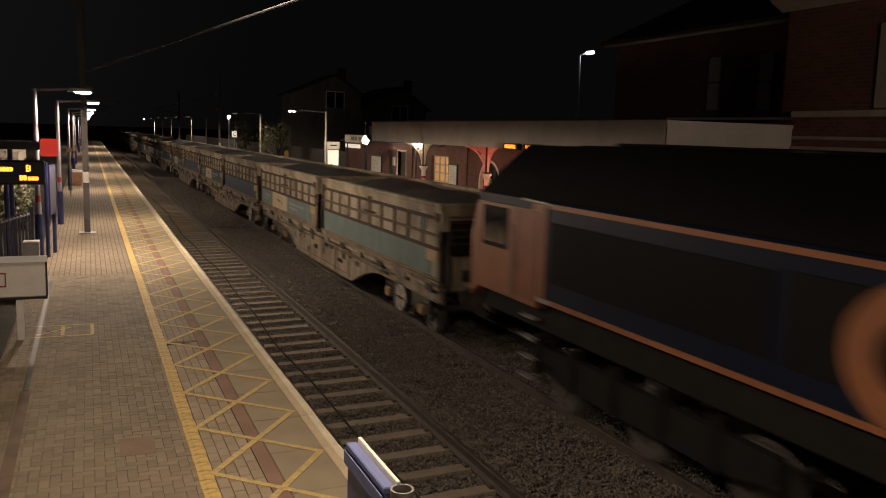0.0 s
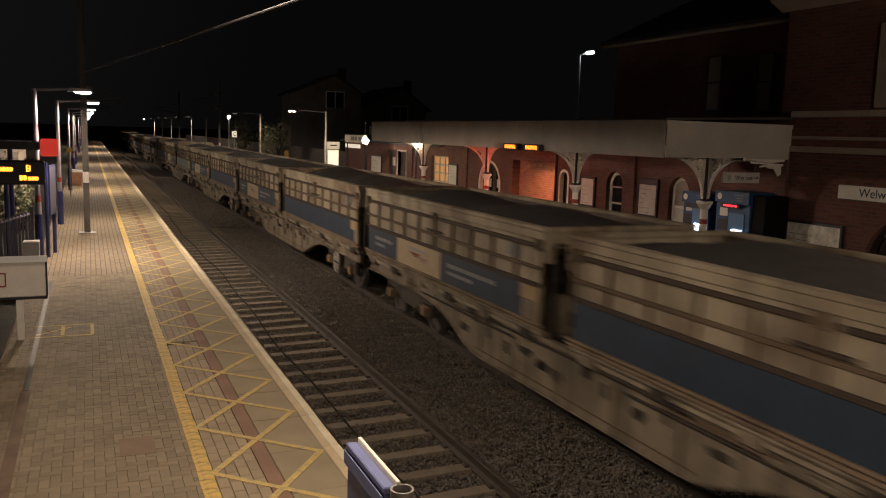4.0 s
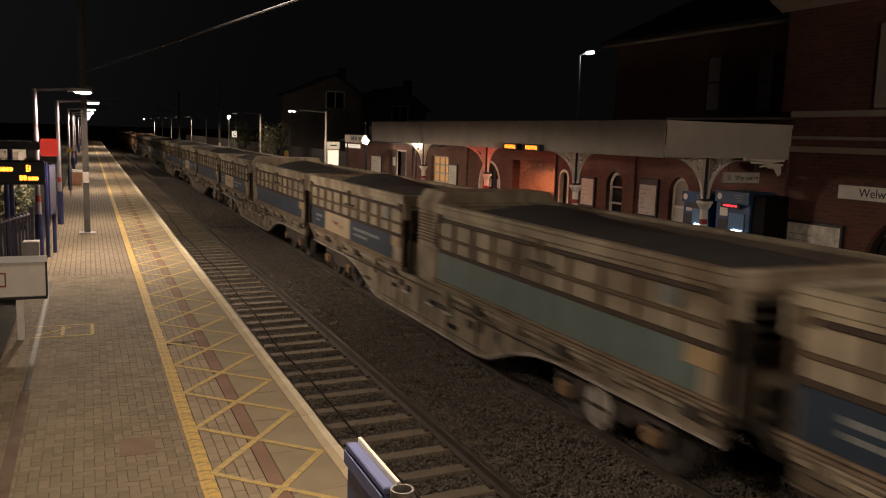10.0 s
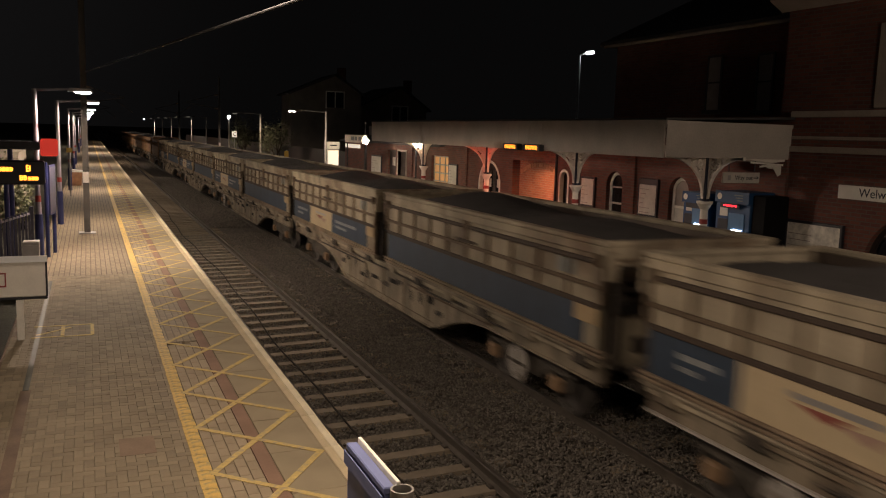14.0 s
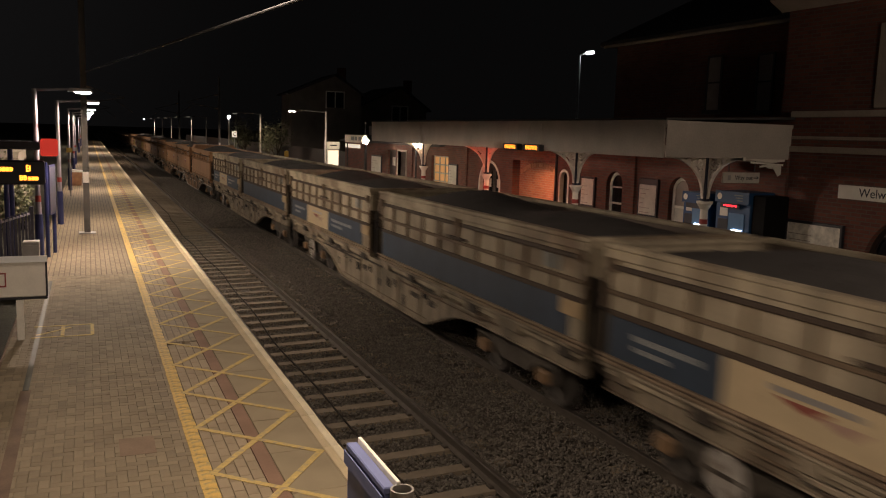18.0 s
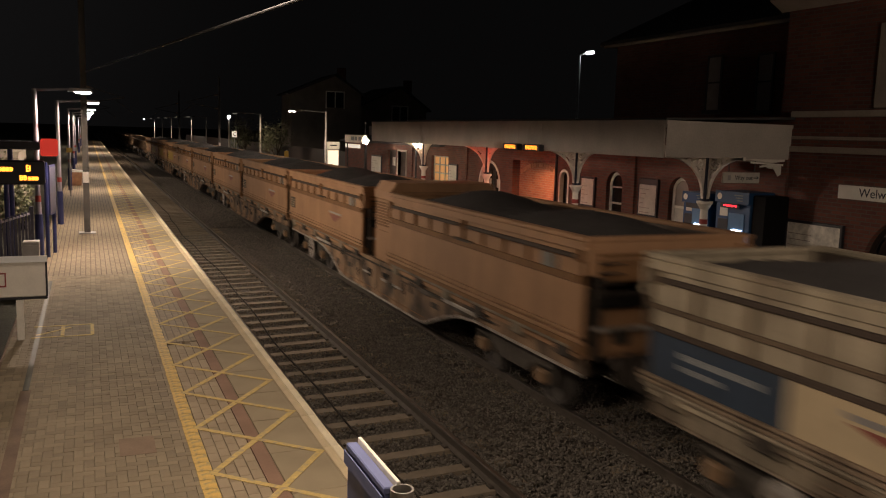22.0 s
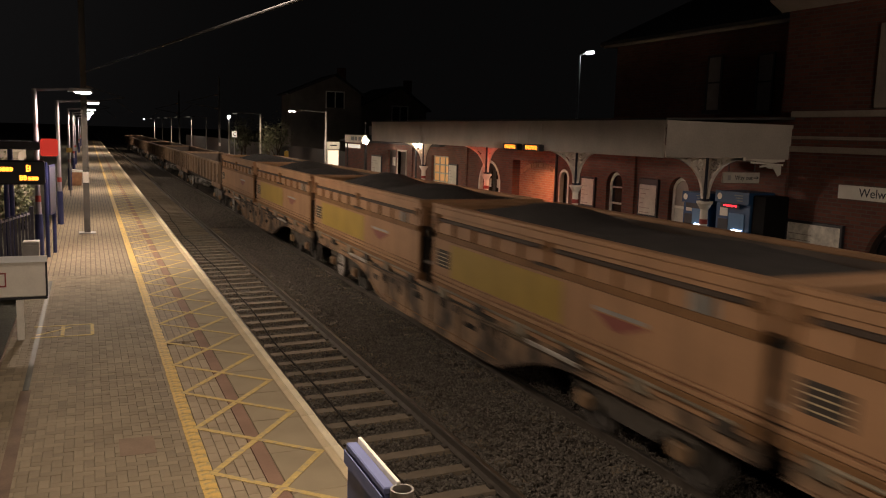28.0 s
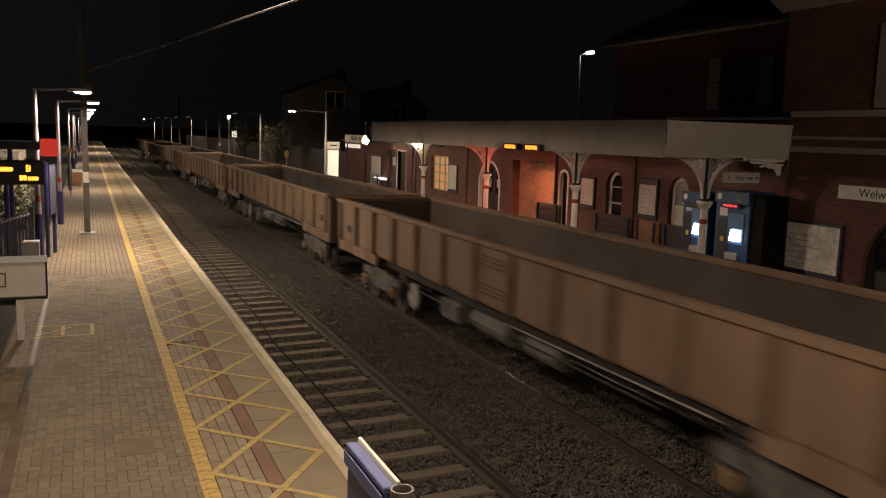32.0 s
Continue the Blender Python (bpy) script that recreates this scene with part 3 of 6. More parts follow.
        part("end_beam", Shape().box(-W + 0.165, W - 0.165, *sorted((y, y + way * 0.12)), 1.80, 1.96, 0.02), LOCO_UNDER, body, "dark cross beam")
        part("end_rail", Shape().box(-W + 0.165, W - 0.165, *sorted((y, y + way * 0.03)), 2.47, 2.51, 0.006), trim, body)
    for side in (-1, 1):
        a, b = sorted((side * (W - 0.05), side * (W - 0.03)))
        part("data_plate", Shape().box(a, b, y0 + 0.75, y0 + 1.15, 2.2, 2.40), PLATE_BLUE, body, "small grey-blue data plate")
        if stripe is None:
            part("data_plate", Shape().box(a, b, y0 + 0.85, y0 + 1.2, 2.13, 2.18), PLATE_BLUE, body)
    part("load", heap(y0 + 0.07, y1 - 0.07, W - 0.12, 2.54, 2.91 if stripe else 2.97, seed), LOAD, body, "heap of dark ballast stone", smooth=True)
    return body


def belly(wagon, length, paint, edge=False, seed=0):
    """The deep underframe between the bogies, with its chutes, tanks, pipes and cut-outs."""
    rnd = random.Random(300 + seed)
    half = [(0.1, 0.86), (3.4, 0.86), (4.0, 0.81), (4.59, 0.68), (5.05, 0.53), (5.45, 0.39), (5.8, 0.32), (6.1, 0.305)]
    curve = half + [(length - y, z) for y, z in reversed(half)]
    s = Shape()
    for side in (-1, 1):
        s.prism([(0.1, 1.14)] + curve + [(length - 0.1, 1.14)], "x", *sorted((side * 1.16, side * 1.24)))
    s.box(-1.15, 1.15, 6.2, length - 6.2, 0.5, 0.56)
    f = part("underframe", s, paint, wagon, "deep fish-bellied underframe")
    for side in (-1, 1):
        a, b = sorted((side * 1.24, side * 1.285))
        part("flange", Shape().band([(y, z + 0.012) for y, z in curve], 0.026, "x", a, b), WHITE_WORN if edge else paint, f)
        part("top_flange", Shape().box(a, b, 0.1, length - 0.1, 1.09, 1.15), paint, f)
        part("seam_rail", Shape().box(*sorted((side * 1.241, side * 1.252)), 5.75, length - 5.75, 0.42, 0.436), trim_of_under(paint), f)
        # uneven dark patches painted for shade inside cut-outs, thickest where the two bodies meet
        for k in range(13):
            y = 5.0 + (length - 10.0) * (k + rnd.uniform(0.2, 0.8)) / 13
            w, h = rnd.choice(((0.06, 0.17), (0.09, 0.12), (0.2, 0.09), (0.28, 0.07), (0.15, 0.14)))
            z = rnd.uniform(0.80, 0.97) if k % 3 else rnd.uniform(0.62, 0.80)
            if 6.2 < y < length - 6.2 and rnd.random() < 0.3:
                z -= 0.12
            poly = [(y + w * math.cos(t) * rnd.uniform(0.8, 1.35), z + h * math.sin(t) * rnd.uniform(0.75, 1.15)) for t in rnd.choice(((0.6, 2.5, 3.7, 5.5), (0.3, 1.3, 2.4, 3.8, 5.6), (0.5, 2.6, 3.2, 4.4, 5.8)))]
            part("dark_cutout", Shape().prism(poly, "x", *sorted((side * 1.235, side * (1.246 + 0.006 * (k % 3))))), (GRIME_SHADE, LOCO_UNDER)[k % 2], f)
        # brackets and box gear over the bogies
        for k in range(12):
            y = rnd.choice((rnd.uniform(2.8, 6.2), length - rnd.uniform(2.8, 6.2)))
            w, z = rnd.uniform(0.06, 0.28), rnd.uniform(0.90, 1.0)
            part("bracket", Shape().box(*sorted((side * 1.24, side * rnd.uniform(1.262, 1.31))), y - w, y + w, z, z + rnd.uniform(0.04, 0.1), 0.01), rnd.choice((GRIME_SHADE, RUST_TRIM, paint, BOGIE_DUST)), f)
        for y0, y1, z in ((2.6, 6.4, 1.005), (3.2, 7.0, 0.955), (length - 6.4, length - 2.6, 1.0), (length - 7.2, length - 3.4, 0.945), (5.8, length - 5.8, 1.055)):
            part("pipe", Shape().tube((side * 1.275, y0, z), (side * 1.275, y1, z - 0.02), 0.019, n=7), rnd.choice((RUST_TRIM, GRIME_SHADE)), f)
        for k in range(5):
            y = 6.0 + k * (length - 12.0) / 4
            part("stiffener", Shape().box(*sorted((side * 1.24, side * 1.265)), y - 0.022, y + 0.022, 0.36, 1.085), paint, f)
        for y in (3.3, length - 4.65):
            part("lever_bar", Shape().box(*sorted((side * 1.285, side * 1.32)), y, y + 1.35, 0.965, 1.035, 0.015), WHITE_WORN if paint is YELLOW_UNDER else UNDERFRAME, f)
    part("air_tank", Shape().tube((-0.7, length / 2 - 1.1, 0.75), (-0.7, length / 2 + 1.1, 0.75), 0.2, n=14), GRIME_SHADE, f)
    return f


def trim_of_under(paint):
    return RUST_YELLOW if paint is YELLOW_UNDER else RUST_TRIM


def trim_of(paint):
    return RUST_YELLOW if paint is WAGON_YELLOW else RUST_TRIM


def twin_wagon(y, look_kind, seed, generator=False):
    L = 17.1
    yellow = look_kind == "yellow"
    paint = WAGON_YELLOW if yellow else WAGON_CREAM
    label = ("dusty yellow twin hopper wagon heaped with ballast" if yellow else "dusty cream twin hopper wagon, %s band" % ("pale blue" if look_kind == "pale" else "dark blue"))
    if generator:
        label += " and generator hood"
    w = thing("hopper_wagon", pose(FAR_X, y, RAIL_Z), label, "wagon", "hopper wagons")
    stripe = None if yellow else (STRIPE_PALE if look_kind == "pale" else STRIPE_BLUE)
    patch = yellow and y > 240
    split = (7.7, 9.45) if generator else (8.3, 8.98)
    hopper_body(w, 0, split[0], paint, seed, stripe, False, patch, generator)
    hopper_body(w, split[1], L, paint, seed + 1, STRIPE_BLUE if generator and stripe else stripe, not yellow, patch and y < 260)
    belly(w, L, YELLOW_UNDER if yellow else UNDERFRAME, generator, seed)
    if generator:
        g0, g1 = 7.78, 8.75
        hood = part("generator_housing", Shape().box(-1.25, 1.25, g0, g1, 1.15, 2.55, 0.03), paint, w, "louvred generator housing")
        part("hood", Shape().prism([(-1.27, 2.555), (-1.27, 2.72), (-1.12, 2.93), (1.12, 2.93), (1.27, 2.72), (1.27, 2.555)], "y", g0 - 0.04, g1 + 0.04), paint, hood, "bevelled hood over the generator")
        for side in (-1, 1):
            for k in range(9):
                part("louvre", Shape().box(*sorted((side * 1.25, side * 1.275)), g0 + 0.1, g1 - 0.1, 1.95 + 0.062 * k, 1.982 + 0.062 * k), trim_of(paint), hood)
            part("door", Shape().box(*sorted((side * 1.25, side * 1.27)), g0 + 0.1, g1 - 0.1, 1.2, 1.85, 0.01), paint, hood)
            for yh in (7.2, 8.0, 9.3):
                part("grab_handle", Shape().box(*sorted((side * 1.265, side * 1.30)), yh - 0.18, yh + 0.18, 0.74, 0.79, 0.012), WHITE_WORN, hood, "pale worn handle")
    bogie(w, 2.45)
    bogie(w, L - 2.05)
    yd = 2.45 if seed < 50 or 59 < seed < 70 else L - 2.15
    for side in (-1, 1):
        hw = part("hand_wheel", Shape().tube((side * 1.14, yd, 0.53), (side * 1.17, yd, 0.53), 0.285, n=22), WHITE_WORN, w, "scuffed pale disc on the bogie")
        part("spoke", Shape().box(*sorted((side * 1.172, side * 1.18)), yd - 0.23, yd + 0.23, 0.505, 0.555).box(*sorted((side * 1.172, side * 1.179)), yd - 0.025, yd + 0.025, 0.30, 0.76), GRIME_SHADE, hw)
    buffers(w, -0.02, -1, GRIME_SHADE)
    buffers(w, L + 0.02, 1, GRIME_SHADE)
    TRAIN.append((w, y))
    return w


def box_wagon(y):
    """An empty ribbed box wagon."""
    L, W, T = 17.7, 1.36, 2.31
    w = thing("box_wagon", pose(FAR_X, y, RAIL_Z), "empty faded yellow bogie box wagon with ribbed sides", "wagon", "box wagons")
    body = part("body", Shape().box(-W + 0.13, W - 0.13, 0.06, L - 0.06, 1.22, 1.27), FALCON_PAINT, w)
    part("floor", Shape().box(-W + 0.13, W - 0.13, 0.06, L - 0.06, 1.271, 1.32), FALCON_IN, w)
    for side in (-1, 1):
        part("side_wall", Shape().box(*sorted((side * (W - 0.08), side * (W - 0.13))), 0.0, L, 1.27, T - 0.101), FALCON_PAINT, body)
        part("lining", Shape().box(*sorted((side * (W - 0.133), side * (W - 0.15))), 0.065, L - 0.065, 1.32, T - 0.101), FALCON_IN, body, "scoured grey steel inside")
        part("top_rim", Shape().box(*sorted((side * (W - 0.16), side * W)), -0.02, L + 0.02, T - 0.10, T, 0.02), FALCON_PAINT, body)
    for y0, q in ((0, 0.063), (L - 0.06, -0.02)):
        part("end_wall", Shape().box(-W + 0.132, W - 0.132, y0, y0 + 0.06, 1.0, T - 0.101), FALCON_END, body)
        part("lining", Shape().box(-W + 0.151, W - 0.151, y0 + q, y0 + q + 0.017, 1.32, T - 0.101), FALCON_IN, body)
        part("top_rim", Shape().box(-W + 0.165, W - 0.165, y0 - 0.02 if y0 == 0 else y0 - 0.04, y0 + 0.1 if y0 == 0 else L + 0.02, T - 0.1, T, 0.02), FALCON_PAINT, body)
    n = 13
    for side in (-1, 1):
        for k in range(n + 1):
            y0 = 0.25 + k * (L - 0.5) / n
            part("rib", Shape().prism([(y0 - 0.11, 0), (y0 + 0.11, 0), (y0 + 0.065, 0.08), (y0 - 0.065, 0.08)], "z", 1.26, T - 0.1), FALCON_RIB, body).matrix_basis = Matrix(((0, side, 0, side * (W - 0.085)), (1, 0, 0, 0), (0, 0, 1, 0), (0, 0, 0, 1)))
        for ya, yb in ((0.0, 3.05), (L - 3.05, L)):
            part("end_skirt", Shape().box(*sorted((side * (W - 0.13), side * (W - 0.075))), ya, yb, 1.0, 1.267, 0.008), FALCON_PAINT, body, "deeper side over the bogie")
            part("seam", Shape().box(*sorted((side * (W - 0.08), side * (W - 0.068))), ya, yb, 1.268, 1.29), FALCON_RIB, body)
        part("sole_bar", Shape().box(*sorted((side * (W - 0.45), side * (W - 0.3))), 0.2, L - 0.2, 0.98, 1.2, 0.02), GRIME_SHADE, body)
        part("brake_rod", Shape().tube((side * 1.2, 3.6, 1.1), (side * 1.2, 8.4, 1.05), 0.014, n=7), WHITE_WORN, body, "thin bright rod under the side")
        for z in (2.02, 1.95, 1.88, 1.55, 1.48, 1.41):
            part("louvre", Shape().box(*sorted((side * (W - 0.085), side * (W - 0.05))), 8.45, 9.35, z, z + 0.032), FALCON_RIB, body)
        for yy in (0.68, L - 1.1):
            part("data_panel", Shape().box(*sorted((side * (W - 0.08), side * (W - 0.07))), yy, yy + 0.3, 1.52, 1.68), GRIME_SHADE, body)
    part("underframe", Shape().box(-0.35, 0.35, 0.3, L - 0.3, 0.70, 1.219).box(-0.9, 0.9, 5.2, 5.35, 0.8, 1.219).box(-0.9, 0.9, L - 5.35, L - 5.2, 0.8, 1.219), GRIME_SHADE, w)
    for side in (-1, 1):
        part("air_tank", Shape().tube((side * 0.95, 8.6, 0.80), (side * 0.95, 9.9, 0.80), 0.2, n=14), BOGIE_GREY, w, "dusty grey air tank")
        part("air_tank", Shape().tube((side * 0.95, 7.1, 0.80), (side * 0.95, 8.1, 0.80), 0.17, n=14), BOGIE_GREY, w)
        part("hand_wheel", Shape().tube((side * 1.14, 12.6, 0.70), (side * 1.17, 12.6, 0.70), 0.27, n=22), WHITE_WORN, w, "pale disc beside the bogie")
        part("brake_gear", Shape().box(*sorted((side * 0.8, side * 1.2)), 10.3, 11.1, 0.62, 0.98, 0.03), BOGIE_GREY, w)
        part("solebar_pipe", Shape().tube((side * 1.1, 4.8, 0.86), (side * 1.1, L - 4.8, 0.82), 0.022, n=8), GRIME_SHADE, w)
    bogie(w, 2.6, 1.9, True, BOGIE_GREY)
    bogie(w, L - 2.6, 1.9, True, BOGIE_GREY)
    buffers(w, -0.02, -1, GRIME_SHADE)
    buffers(w, L + 0.02, 1, GRIME_SHADE)
    TRAIN.append((w, y))
    return w


def locomotive(y):
    """A six-axle diesel goods locomotive, with its rear cab coupled to the wagons."""
    L, W = 21.4, 1.33
    w = thing("locomotive", pose(FAR_X, y, RAIL_Z), "dark blue diesel locomotive with orange cabs and stripes", "locomotive")
    sec = [(-W, 1.66), (-W, 3.08), (-0.98, 3.42), (-0.55, 3.86), (0.55, 3.86), (0.98, 3.42), (W, 3.08), (W, 1.66)]
    body = part("body", Shape().prism([(u * 0.985, v) for u, v in sec], "y", 2.35, L - 2.4), LOCO_BLUE, w)
    part("roof", Shape().prism([(-W + 0.02, 3.12), (-0.97, 3.45), (-0.55, 3.89), (0.55, 3.89), (0.97, 3.45), (W - 0.02, 3.12)], "y", 2.5, L - 2.0), LOCO_BLACK, w)
    for k in range(9):
        part("roof_hatch", Shape().box(-0.5, 0.5, 3.2 + k * 1.75, 4.6 + k * 1.75, 3.89, 3.94, 0.02), LOCO_BLACK, w)
    for side in (-1, 1):
        for z0, z1, q in ((3.01, 3.075, 0.0), (1.66, 1.725, 0.0)):
            part("stripe", Shape().box(*sorted((side * (W - 0.02), side * (W + 0.006))), 2.45, L - 2.45, z0, z1), LOCO_ORANGE, body, "orange line along the body")
        for k in range(17):
            part("grille", Shape().box(*sorted((side * (W - 0.02), side * (W + 0.012))), L - 6.6 + k * 0.24, L - 6.40 + k * 0.24, 1.98, 2.82), LOCO_BLACK, body)
        part("side_door", Shape().box(*sorted((side * (W - 0.02), side * (W + 0.01))), L - 8.0, L - 6.8, 1.95, 2.85), LOCO_BLACK, body)
        ring = Shape()
        yc, zc = 13.15, 2.32
        for k in range(30):
            t0, t1 = 2 * math.pi * k / 36 - 2.6, 2 * math.pi * (k + 1) / 36 - 2.6
            ring.prism([(yc + 0.80 * math.cos(t0), zc + 0.66 * math.sin(t0)), (yc + 0.80 * math.cos(t1), zc + 0.66 * math.sin(t1)), (yc + 0.46 * math.cos(t1), zc + 0.37 * math.sin(t1)), (yc + 0.46 * math.cos(t0), zc + 0.37 * math.sin(t0))], "x", *sorted((side * (W - 0.01), side * (W + 0.016))))
        part("painted_ring", ring, LOCO_ORANGE, body, "big orange ring mark")
    for yy, way in ((0.0, -1), (L, 1)):
        a, b = sorted((yy, yy - way * 2.6))
        lean = [(yy, 1.35), (yy, 2.35), (yy - way * 0.21, 2.95), (yy - way * 2.0, 2.95), (yy - way * 2.02, 3.08), (yy - way * 2.40, 3.08), (yy - way * 2.40, 1.66), (yy - way * 2.3, 1.66), (yy - way * 2.2, 1.55), (yy - way * 0.3, 1.55)]
        cab = part("cab", Shape().prism(lean, "x", -W, W), LOCO_ORANGE, w, "orange cab")
        part("cab_band", Shape().box(-W - 0.004, W + 0.004, *sorted((yy - way * 0.24, yy - way * 1.99)), 2.953, 3.098, 0.01), LOCO_BLUE, cab, "dark blue band over the cab side")
        part("cab_roof", Shape().prism([(-W - 0.005, 3.10), (-0.97, 3.46), (-0.5, 3.86), (0.5, 3.86), (0.97, 3.46), (W + 0.005, 3.10)], "y", *sorted((yy - way * 0.3, yy - way * 2.58))), LOCO_BLACK, cab)
        for side in (-1, 1):
            xa, xb = sorted((side * (W - 0.02), side * (W + 0.008)))
            ya, yb = sorted((yy - way * 0.42, yy - way * 1.28))
            win = part("cab_window", Shape().box(xa, xb, ya, yb, 2.26, 2.90, 0.006), LOCO_BLACK, cab)
            part("pane", Shape().box(*sorted((side * (W + 0.003), side * (W + 0.012))), ya + 0.06, (ya + yb) / 2 - 0.03, 2.33, 2.84), DARK_GLASS, win)
            part("pane", Shape().box(*sorted((side * (W + 0.003), side * (W + 0.012))), (ya + yb) / 2 + 0.03, yb - 0.06, 2.33, 2.84), DARK_GLASS, win)
            ya, yb = sorted((yy - way * 1.55, yy - way * 2.2))
            d = part("cab_door", Shape().box(xa, xb, ya, yb, 1.62, 2.93, 0.006), DOOR_RED, cab)
            part("seam", Shape().box(*sorted((side * (W + 0.004), side * (W + 0.011))), yb - 0.02, yb, 1.62, 2.93).box(*sorted((side * (W + 0.004), side * (W + 0.011))), ya, ya + 0.02, 1.62, 2.93), GRIME_SHADE, d)
            for k in range(4):
                part("step", Shape().box(*sorted((side * (W - 0.12), side * (W - 0.01))), *sorted((yy - way * 1.75, yy - way * 2.12)), 0.45 + 0.3 * k, 0.474 + 0.3 * k), GREY_METAL, cab)
            # two bright strips added to imitate highlights at the cab corners
            part("gutter", Shape().tube((side * (W + 0.015), yy - way * 1.75, 3.09), (side * (W + 0.015), yy - way * 2.62, 3.06), 0.022, n=8), WHEEL_STEEL, cab, "bright steel strip standing for a highlight over the cab door")
            part("corner_glint", Shape().box(*sorted((side * (W - 0.02), side * (W + 0.014))), *sorted((yy - way * 2.25, yy - way * 2.62)), 1.66, 1.72), WHEEL_STEEL, cab)
            part("handrail", Shape().tube((side * (W + 0.05), yy - way * 1.48, 1.6), (side * (W + 0.05), yy - way * 1.48, 2.7), 0.018, n=8), WHEEL_STEEL, cab)
            part("tail_lamp", Shape().tube((side * 0.85, yy, 1.6), (side * 0.85, yy + way * 0.03, 1.6), 0.1, n=14), LOGO_RED, cab)
        part("windscreen", Shape().prism([(yy - way * 0.02, 2.45), (yy - way * 0.25, 3.08), (yy - way * 0.23, 3.09), (yy + way * 0.01, 2.45)], "x", -1.1, 1.1), DARK_GLASS, cab)
    f = part("underframe", Shape().box(-1.2, 1.2, 0.3, L - 0.3, 1.2, 1.64, 0.03), LOCO_UNDER, w)
    part("fuel_tank", Shape().prism([(-1.2, 1.2), (-1.2, 0.55), (-0.9, 0.25), (0.9, 0.25), (1.2, 0.55), (1.2, 1.2)], "y", 7.9, 13.4), LOCO_UNDER, w)
    for c in (4.3, L - 4.3):
        s = Shape()
        for side in (-1, 1):
            s.prism([(c - 2.4, 0.65), (c - 2.4, 0.95), (c + 2.4, 0.95), (c + 2.4, 0.65), (c + 1.5, 0.5), (c - 1.5, 0.5)], "x", *sorted((side * 1.0, side * 1.12)))
            for k in (-1.9, -0.95, 0.0, 0.95, 1.9):
                s.tube((side * 1.08, c + k + 0.4, 0.5), (side * 1.08, c + k + 0.4, 1.1), 0.1, n=10)
        b = part("bogie", s, LOCO_UNDER, w, "three-axle bogie")
        for k in (-1.9, 0.0, 1.9):
            q = new("wheelset", WHEEL_MESH)
            q.parent = b
            q.location = (0, c + k, WHEEL_R)
            WHEELSETS.append(q)
    buffers(w, 0.0, -1, GRIME_SHADE)
    buffers(w, L, 1, GRIME_SHADE)
    TRAIN.append((w, y))
    return w


locomotive(-9.0)
HOPPERS = ((13.75, "pale"), (31.6, "blue"), (49.3, "blue"), (67.1, "blue"), (84.95, "palegen"), (102.8, "bluegen"), (120.7, "blue"), (138.4, "blue"), (155.85, "blue"),
           (173.5, "blue"), (191.85, "yellowgen"), (209.35, "yellow"), (227.2, "yellow"), (244.5, "yellow"), (262.1, "yellow"))
for i, (y, kind) in enumerate(HOPPERS):
    twin_wagon(y, kind.replace("gen", ""), 10 * i + (i % 2), kind.endswith("gen"))
for i in range(6):
    box_wagon(280.3 + 18.63 * i)


def motions():
    """The train rolls through; its wheels turn with it."""
    for w, y in TRAIN:
        walk(w, [(t, pose(FAR_X, y - s, RAIL_Z)) for t, s in TRAVEL])
    ts, ds = [t for t, s in TRAVEL], [s for t, s in TRAVEL]
    times = [k * 2 / 30 for k in range(481)]
    turns = [math.degrees(s / WHEEL_R) for s in np.interp(times, ts, ds)]
    for w in WHEELSETS:
        x, y, z = w.location
        walk(w, [(t, pose(x, y, z, a % 360)) for t, a in zip(times, turns)])

# ---- station building across the line ----
LAMP_WHITE = glow("lamp_glass_lit", (1.0, 0.96, 0.9), 60)
BULB = glow("bulb_lit", (1.0, 0.86, 0.62), 120)
AMBER = glow("amber_characters", (1.0, 0.28, 0.025), 2.6)
DISPLAY_AMBER = glow("bright_amber_characters", (1.0, 0.32, 0.03), 3.8)
RED_LED = glow("red_characters", (1.0, 0.03, 0.05), 3)
SCREEN = glow("ticket_screen", (0.75, 0.85, 1.0), 7)
WINDOW_LIT = glow("lit_window", (1.0, 0.55, 0.2), 0.22)
POSTER_LIT = glow("lit_poster", (1.0, 0.86, 0.68), 0.75)
MACHINE_BLUE = mat("machine_blue", (0.014, 0.057, 0.145), 0.4, 0, 6, 0.12, 50, 0.03)
DOOR_PAINT = mat("dark_door_and_room", (0.035, 0.024, 0.02), 0.5, 0, 5, 0.2, 50, 0.05)
BLIND = mat("pale_blind", (0.30, 0.25, 0.22), 0.8, 0, 4, 0.15, 40, 0.05)
TIMBER = mat("seat_timber", (0.22, 0.10, 0.045), 0.6, 0, 5, 0.3, 50, 0.1)
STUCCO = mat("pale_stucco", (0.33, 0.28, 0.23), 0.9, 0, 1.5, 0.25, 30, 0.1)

# y from, y to, foot, top, arched
OPENINGS = ((8.95, 11.0, 0.0, 1.85, True), (16.01, 16.75, 0.0, 2.17, True), (18.73, 19.48, 0.80, 2.17, True), (21.45, 22.02, 0.0, 2.10, True), (22.3, 25.1, 0.0, 2.26, False),
            (25.98, 27.72, 0.0, 2.17, True), (30.63, 32.41, 0.74, 2.16, False), (35.43, 36.52, 0.0, 2.2, False), (36.85, 38.0, 0.0, 2.24, False))
TOP = 3.62
wall = thing("wall_front", pose(0, 0, 0), "red brick front wall of the station building", "wall", kind="structure")
at = -25.0
